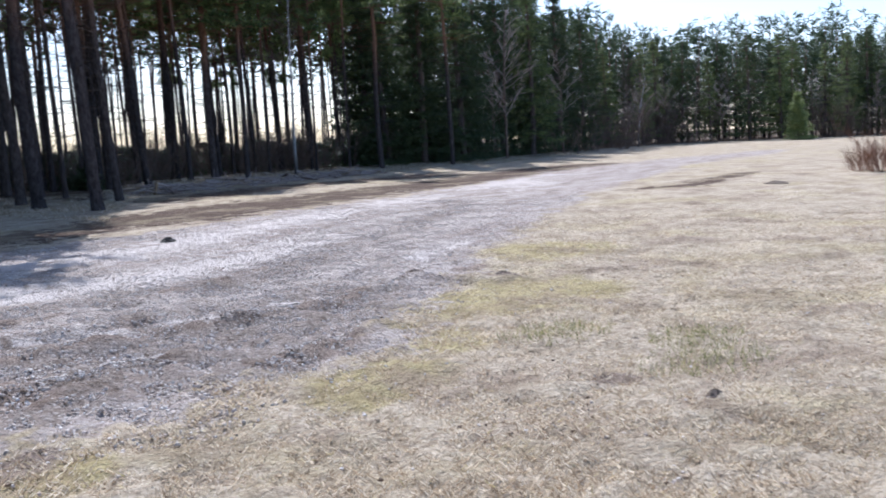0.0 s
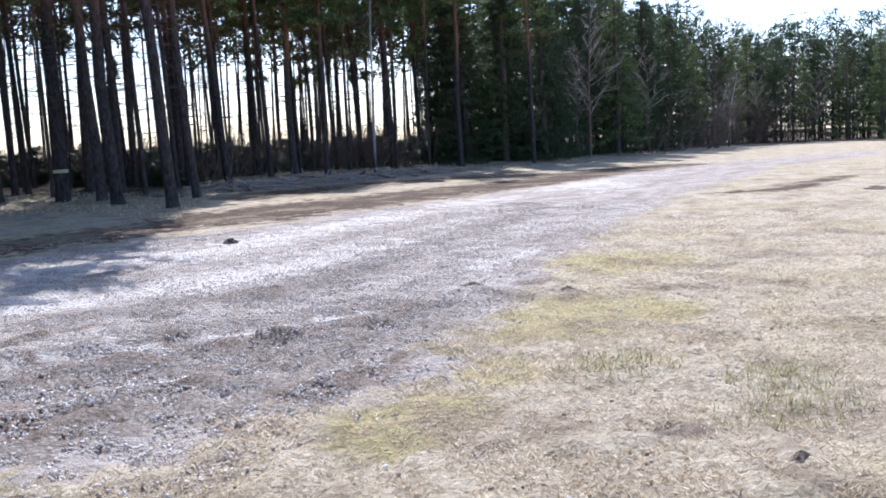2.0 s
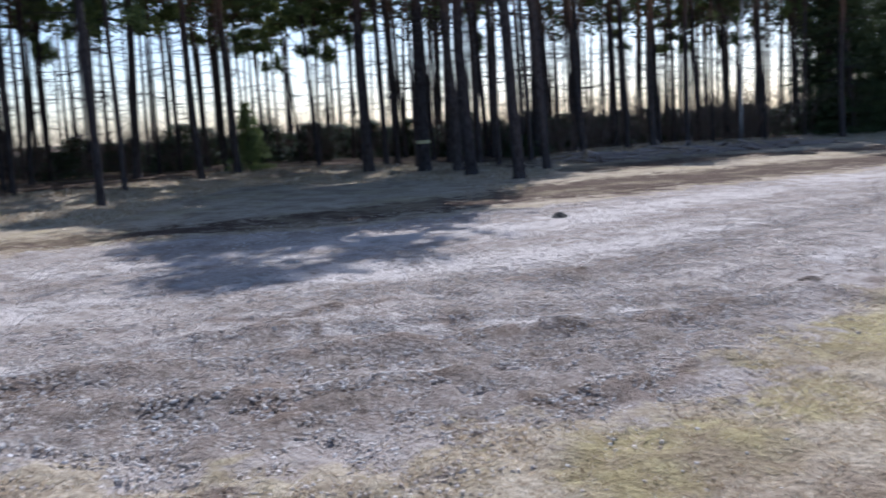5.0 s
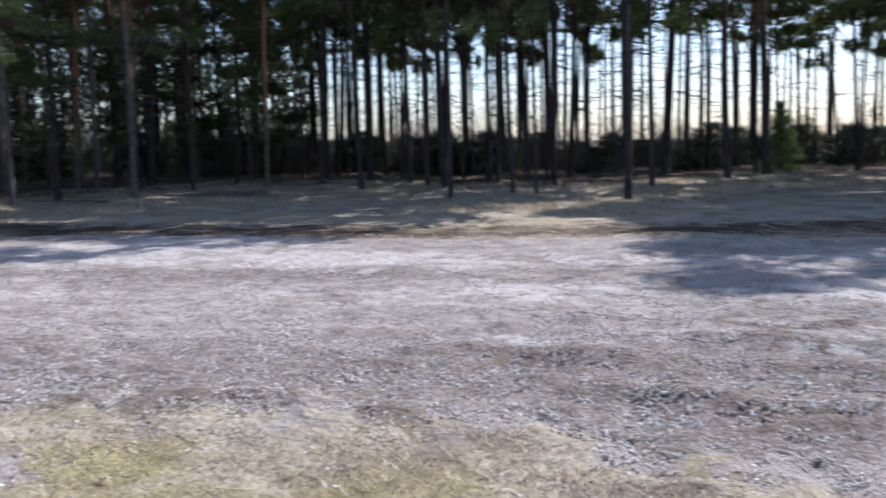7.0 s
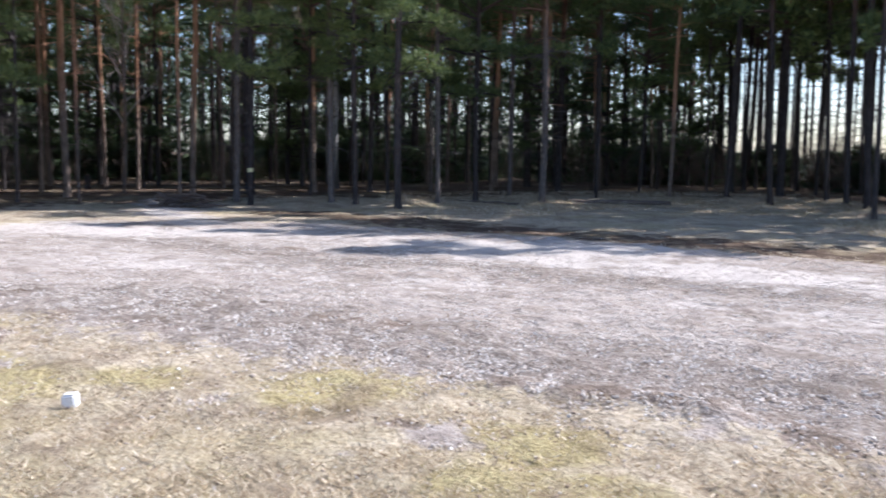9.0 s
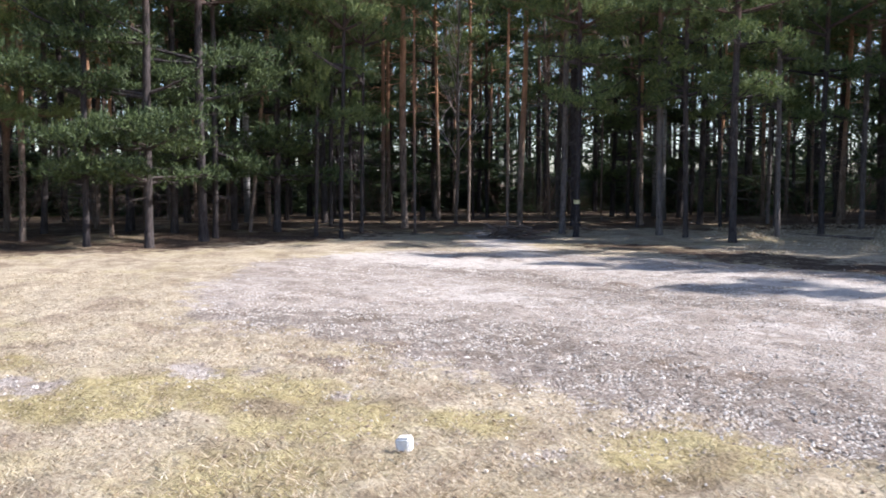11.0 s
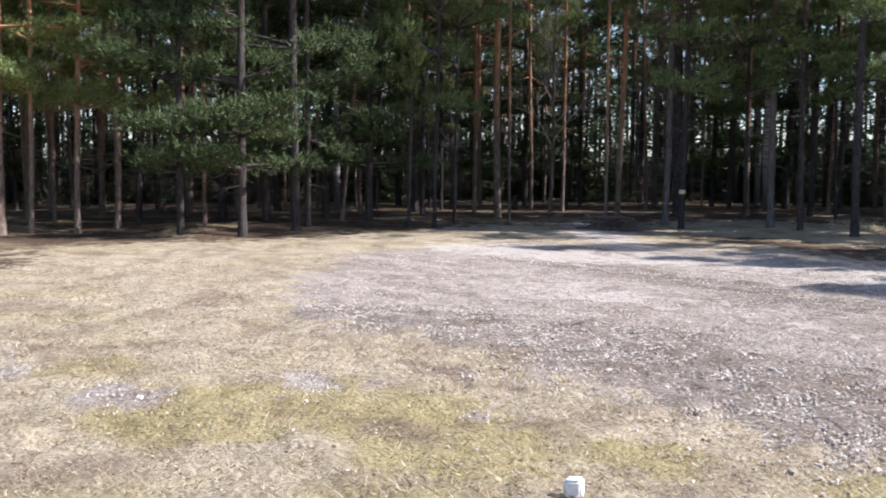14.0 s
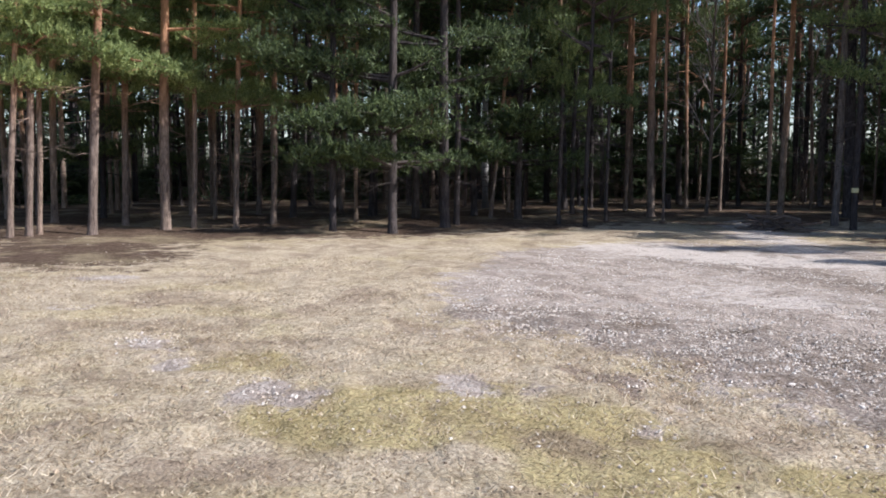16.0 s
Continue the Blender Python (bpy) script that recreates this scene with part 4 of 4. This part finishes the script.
        a, ln = rng.uniform(0, 2 * math.pi, k), rng.uniform(0.05, 0.17, k)
        pile.blades(at, at + np.stack([np.cos(a) * ln * 0.7, np.sin(a) * ln * 0.7, ln * rng.uniform(0.3, 0.9, k)], 1), 0.012, rng)
    tagged(new("edge_grass", pile.mesh("edge_grass", DRY_GRASS)), "longer pale dry grass before the forest edge", "grass", kind="stuff")

    x, y = scatter(420000, 2.2, 22, rng)
    g, s, l = cover(x, y)
    keep = (g - 0.4 * s + 1.1 * stoniness(x, y) + 0.5 * rough(x, y, 1.1, 50) + 0.35 * rng.normal(size=len(x)) > 1.0)
    x, y = x[keep][:135000], y[keep][:135000]
    pile = Pile()
    lumps(pile, x, y, 0.007 + 0.015 * rng.uniform(0, 1, len(x)) ** 2, rng, 0.6, 0.2)
    tagged(new("gravel", pile.mesh("gravel", PEBBLES)), "pale grey crushed gravel spread over the track", "gravel", kind="stuff")

    x, y = scatter(60000, 2.0, 14, rng)
    keep = (0.35 * rough(x, y, 0.7, 60) + 0.25 * rng.normal(size=len(x)) + wear(x, y)[1] > 0.42)
    x, y = x[keep], y[keep]
    pile = Pile()
    lumps(pile, x, y, 0.006 + 0.02 * rng.uniform(0, 1, len(x)) ** 2.5, rng, 0.5, 0.3)
    tagged(new("soil_crumbs", pile.mesh("soil_crumbs", CRUMB)), "dark crumbs of turned soil in the dry grass", "soil", kind="stuff")

    shapes = []
    for i in range(6):
        p = Pile()
        v, f = stone_shape(rng)
        p.add(v, f)
        shapes.append(p.mesh("stone", PEBBLES_LOOSE))
    base = bpy.data.objects["ground"]
    x, y = scatter(900, 2.6, 11, rng)
    g, s, l = cover(x, y)
    keep = g + 0.4 * rng.normal(size=len(x)) > 0.2
    for a, b in list(zip(x[keep], y[keep]))[:290]:
        ob = part("stone", shapes[int(rng.integers(0, 6))], base)
        size = rng.uniform(0.02, 0.042)
        ob.matrix_basis = pose(a, b, float(ground_z(a, b)) + 0.12 * size, rng.uniform(-15, 15), rng.uniform(-15, 15), rng.uniform(0, 360)) @ Matrix.Diagonal((size, size * rng.uniform(0.6, 1), size * rng.uniform(0.35, 0.6), 1))


def stone_shape(rng):
    bm = bmesh.new()
    bmesh.ops.create_icosphere(bm, subdivisions=1, radius=0.5)
    v = np.array([p.co for p in bm.verts])
    f = [[p.index for p in q.verts] for q in bm.faces]
    bm.free()
    v = np.clip(v * (1 + rng.normal(size=(len(v), 1)) * 0.3), -0.42, 0.38)
    return v, f


def mound(name, x, y, wide, high, mat, label, category, seed, cell=0.5):
    """A low uneven heap of crumbs on the ground."""
    rng = np.random.default_rng(seed)
    p = Pile()
    rings, sides = 9, 22
    v = [(0, 0, high)]
    for i in range(1, rings + 1):
        k = i / rings
        for j in range(sides):
            a = 2 * math.pi * j / sides
            r = wide * k * (1 + 0.22 * math.sin(2 * a + seed) + 0.08 * rng.normal())
            v.append((r * math.cos(a), r * math.sin(a), high * (1 - k ** 1.6) * (1 + 0.16 * rng.normal()) - 0.03 * (i == rings)))
    f = [(0, 1 + j, 1 + (j + 1) % sides) for j in range(sides)]
    f += [(1 + i * sides + j, 1 + (i + 1) * sides + j, 1 + (i + 1) * sides + (j + 1) % sides, 1 + i * sides + (j + 1) % sides) for i in range(rings - 1) for j in range(sides)]
    p.add(v, f)
    ob = new(name, p.mesh(name, mat))
    ob.matrix_basis = pose(x, y, float(ground_z(x, y)))
    return tagged(ob, label, category)


def cube_stone():
    bm = bmesh.new()
    bmesh.ops.create_cube(bm, size=0.084)
    bmesh.ops.bevel(bm, geom=bm.edges[:], offset=0.01, segments=2, affect="EDGES")
    rng = np.random.default_rng(4)
    for v in bm.verts:
        v.co += Vector(rng.normal(size=3) * 0.0025)
    me = bpy.data.meshes.new("paving_stone")
    bm.to_mesh(me)
    bm.free()
    me.materials.append(CONCRETE)
    ob = tagged(new("paving_stone", me), "small white concrete paving cube lying in dry grass", "stone")
    ob.matrix_basis = pose(-5.48, 1.185, float(ground_z(-5.48, 1.185)) + 0.037, 3, -5, 52)


def brush_pile(x, y, wide, high, count, mats, label, seed):
    rng = np.random.default_rng(seed)
    heap = tagged(new("brush_pile"), label, "brush pile")
    heap.matrix_basis = pose(x, y, float(ground_z(x, y)))
    p = Pile()
    for i in range(count):
        a, o = rng.uniform(0, 2 * math.pi), rng.uniform(0, 1) ** 0.7 * wide
        c = np.array([o * math.cos(a), 0.5 * o * math.sin(a), high * (1 - (o / wide) ** 2) * rng.uniform(0, 1) + 0.03])
        d = rng.normal(size=3) * (1, 1, 0.22)
        d *= rng.uniform(0.4, 1.1) / np.linalg.norm(d)
        ends = [c - d * 0.5, c + rng.normal(size=3) * 0.03, c + d * 0.5]
        ends = [np.array([e[0], e[1], max(e[2], 0.01)]) for e in ends]
        r = rng.uniform(0.008, 0.03)
        if i < 14:
            q = Pile()
            q.tube(ends, [r * 1.8, r * 1.6, r * 1.2], 6)
            part("stick", q.mesh("stick", mats[i % len(mats)]), heap)
        else:
            p.tube(ends, [r, r * 0.8, r * 0.4], 4)
    part("brushwood", p.mesh("brushwood", mats[0]), heap, kind="stuff")


def log(x, y, turn, length, r, mat, label, name="log"):
    rng = np.random.default_rng(int(abs(x) * 10))
    p = Pile()
    s = np.linspace(-0.5, 0.5, 7)
    p.tube(np.stack([s * length, rng.normal(size=7) * 0.03, rng.normal(size=7) * 0.015 + r * 0.8], 1), r * (1 + 0.1 * rng.normal(size=7)), 9)
    ob = tagged(new(name, p.mesh(name, mat, True)), label, "log")
    ob.matrix_basis = pose(x, y, float(ground_z(x, y)), 0, 0, turn)


def stump(x, y, high, r):
    tree = tagged(new("tree_stump"), "short cut tree stump with pale top", "stump")
    tree.matrix_basis = pose(x, y, float(ground_z(x, y)))
    p = Pile()
    p.tube([(0, 0, -0.1), (0, 0, 0.1), (0.01, 0, high)], [r * 1.5, r * 1.1, r], 10)
    part("trunk", p.mesh("trunk", PINE_BARK, True), tree)
    q = Pile()
    q.tube([(0.01, 0, high), (0.01, 0, high + 0.006)], [r * 0.88, r * 0.86], 10)
    part("cut_top", q.mesh("cut_top", CUT_WOOD), tree, "pale sawn wood")


cube_stone()
for i, (x, y, w, h) in enumerate([(2.56, 2.25, 0.065, 0.035), (3.2, 3.5, 0.045, 0.02), (3.8, 7.45, 0.1, 0.03), (4.3, 6.5, 0.08, 0.025), (18.7, 13.9, 0.3, 0.07)]):
    mound("molehill", x, y, w, h, SOIL, "low molehill of dark crumbly soil in dry grass", "molehill", i + 1)
mound("charred_lump", 3.1, 14.25, 0.17, 0.09, CHAR, "small black lump lying on the gravel", "lump", 31)
brush_pile(-24.0, 9.6, 1.2, 0.35, 90, [TWIG, SPRUCE_BARK], "dark heap of dry branches at the forest track", 3)
brush_pile(8.4, 32.6, 2.2, 0.32, 130, [PALE_TWIG, CUT_WOOD, TWIG], "low heap of pale cut branches beside the woods", 4)
brush_pile(11.6, 34.6, 2.4, 0.36, 140, [PALE_TWIG, CUT_WOOD, TWIG], "heap of cut branches and felled sticks", 5)
brush_pile(15.2, 36.6, 2.4, 0.3, 130, [PALE_TWIG, TWIG], "low heap of grey branches before the trees", 6)
brush_pile(18.8, 38.2, 2.2, 0.3, 110, [PALE_TWIG, CUT_WOOD], "scattered pale branches at the foot of the trees", 7)
log(-18.6, 21.4, 38, 3.0, 0.08, SPRUCE_BARK, "dark fallen log on the forest floor")
log(-21.0, 18.0, 20, 2.2, 0.05, SPRUCE_BARK, "thin dark fallen trunk in dry grass")
stump(-33.2, 9.9, 0.5, 0.1)
build_cover()
for tree in MARKED:
    band = Pile()
    band.tube([(0, 0, 0.93), (0, 0, 0.98), (0, 0, 1.04)], [0.139, 0.141, 0.137], 12, False)
    part("paint_mark", band.mesh("paint_mark", PAINT), tree, "pale yellow paint band")
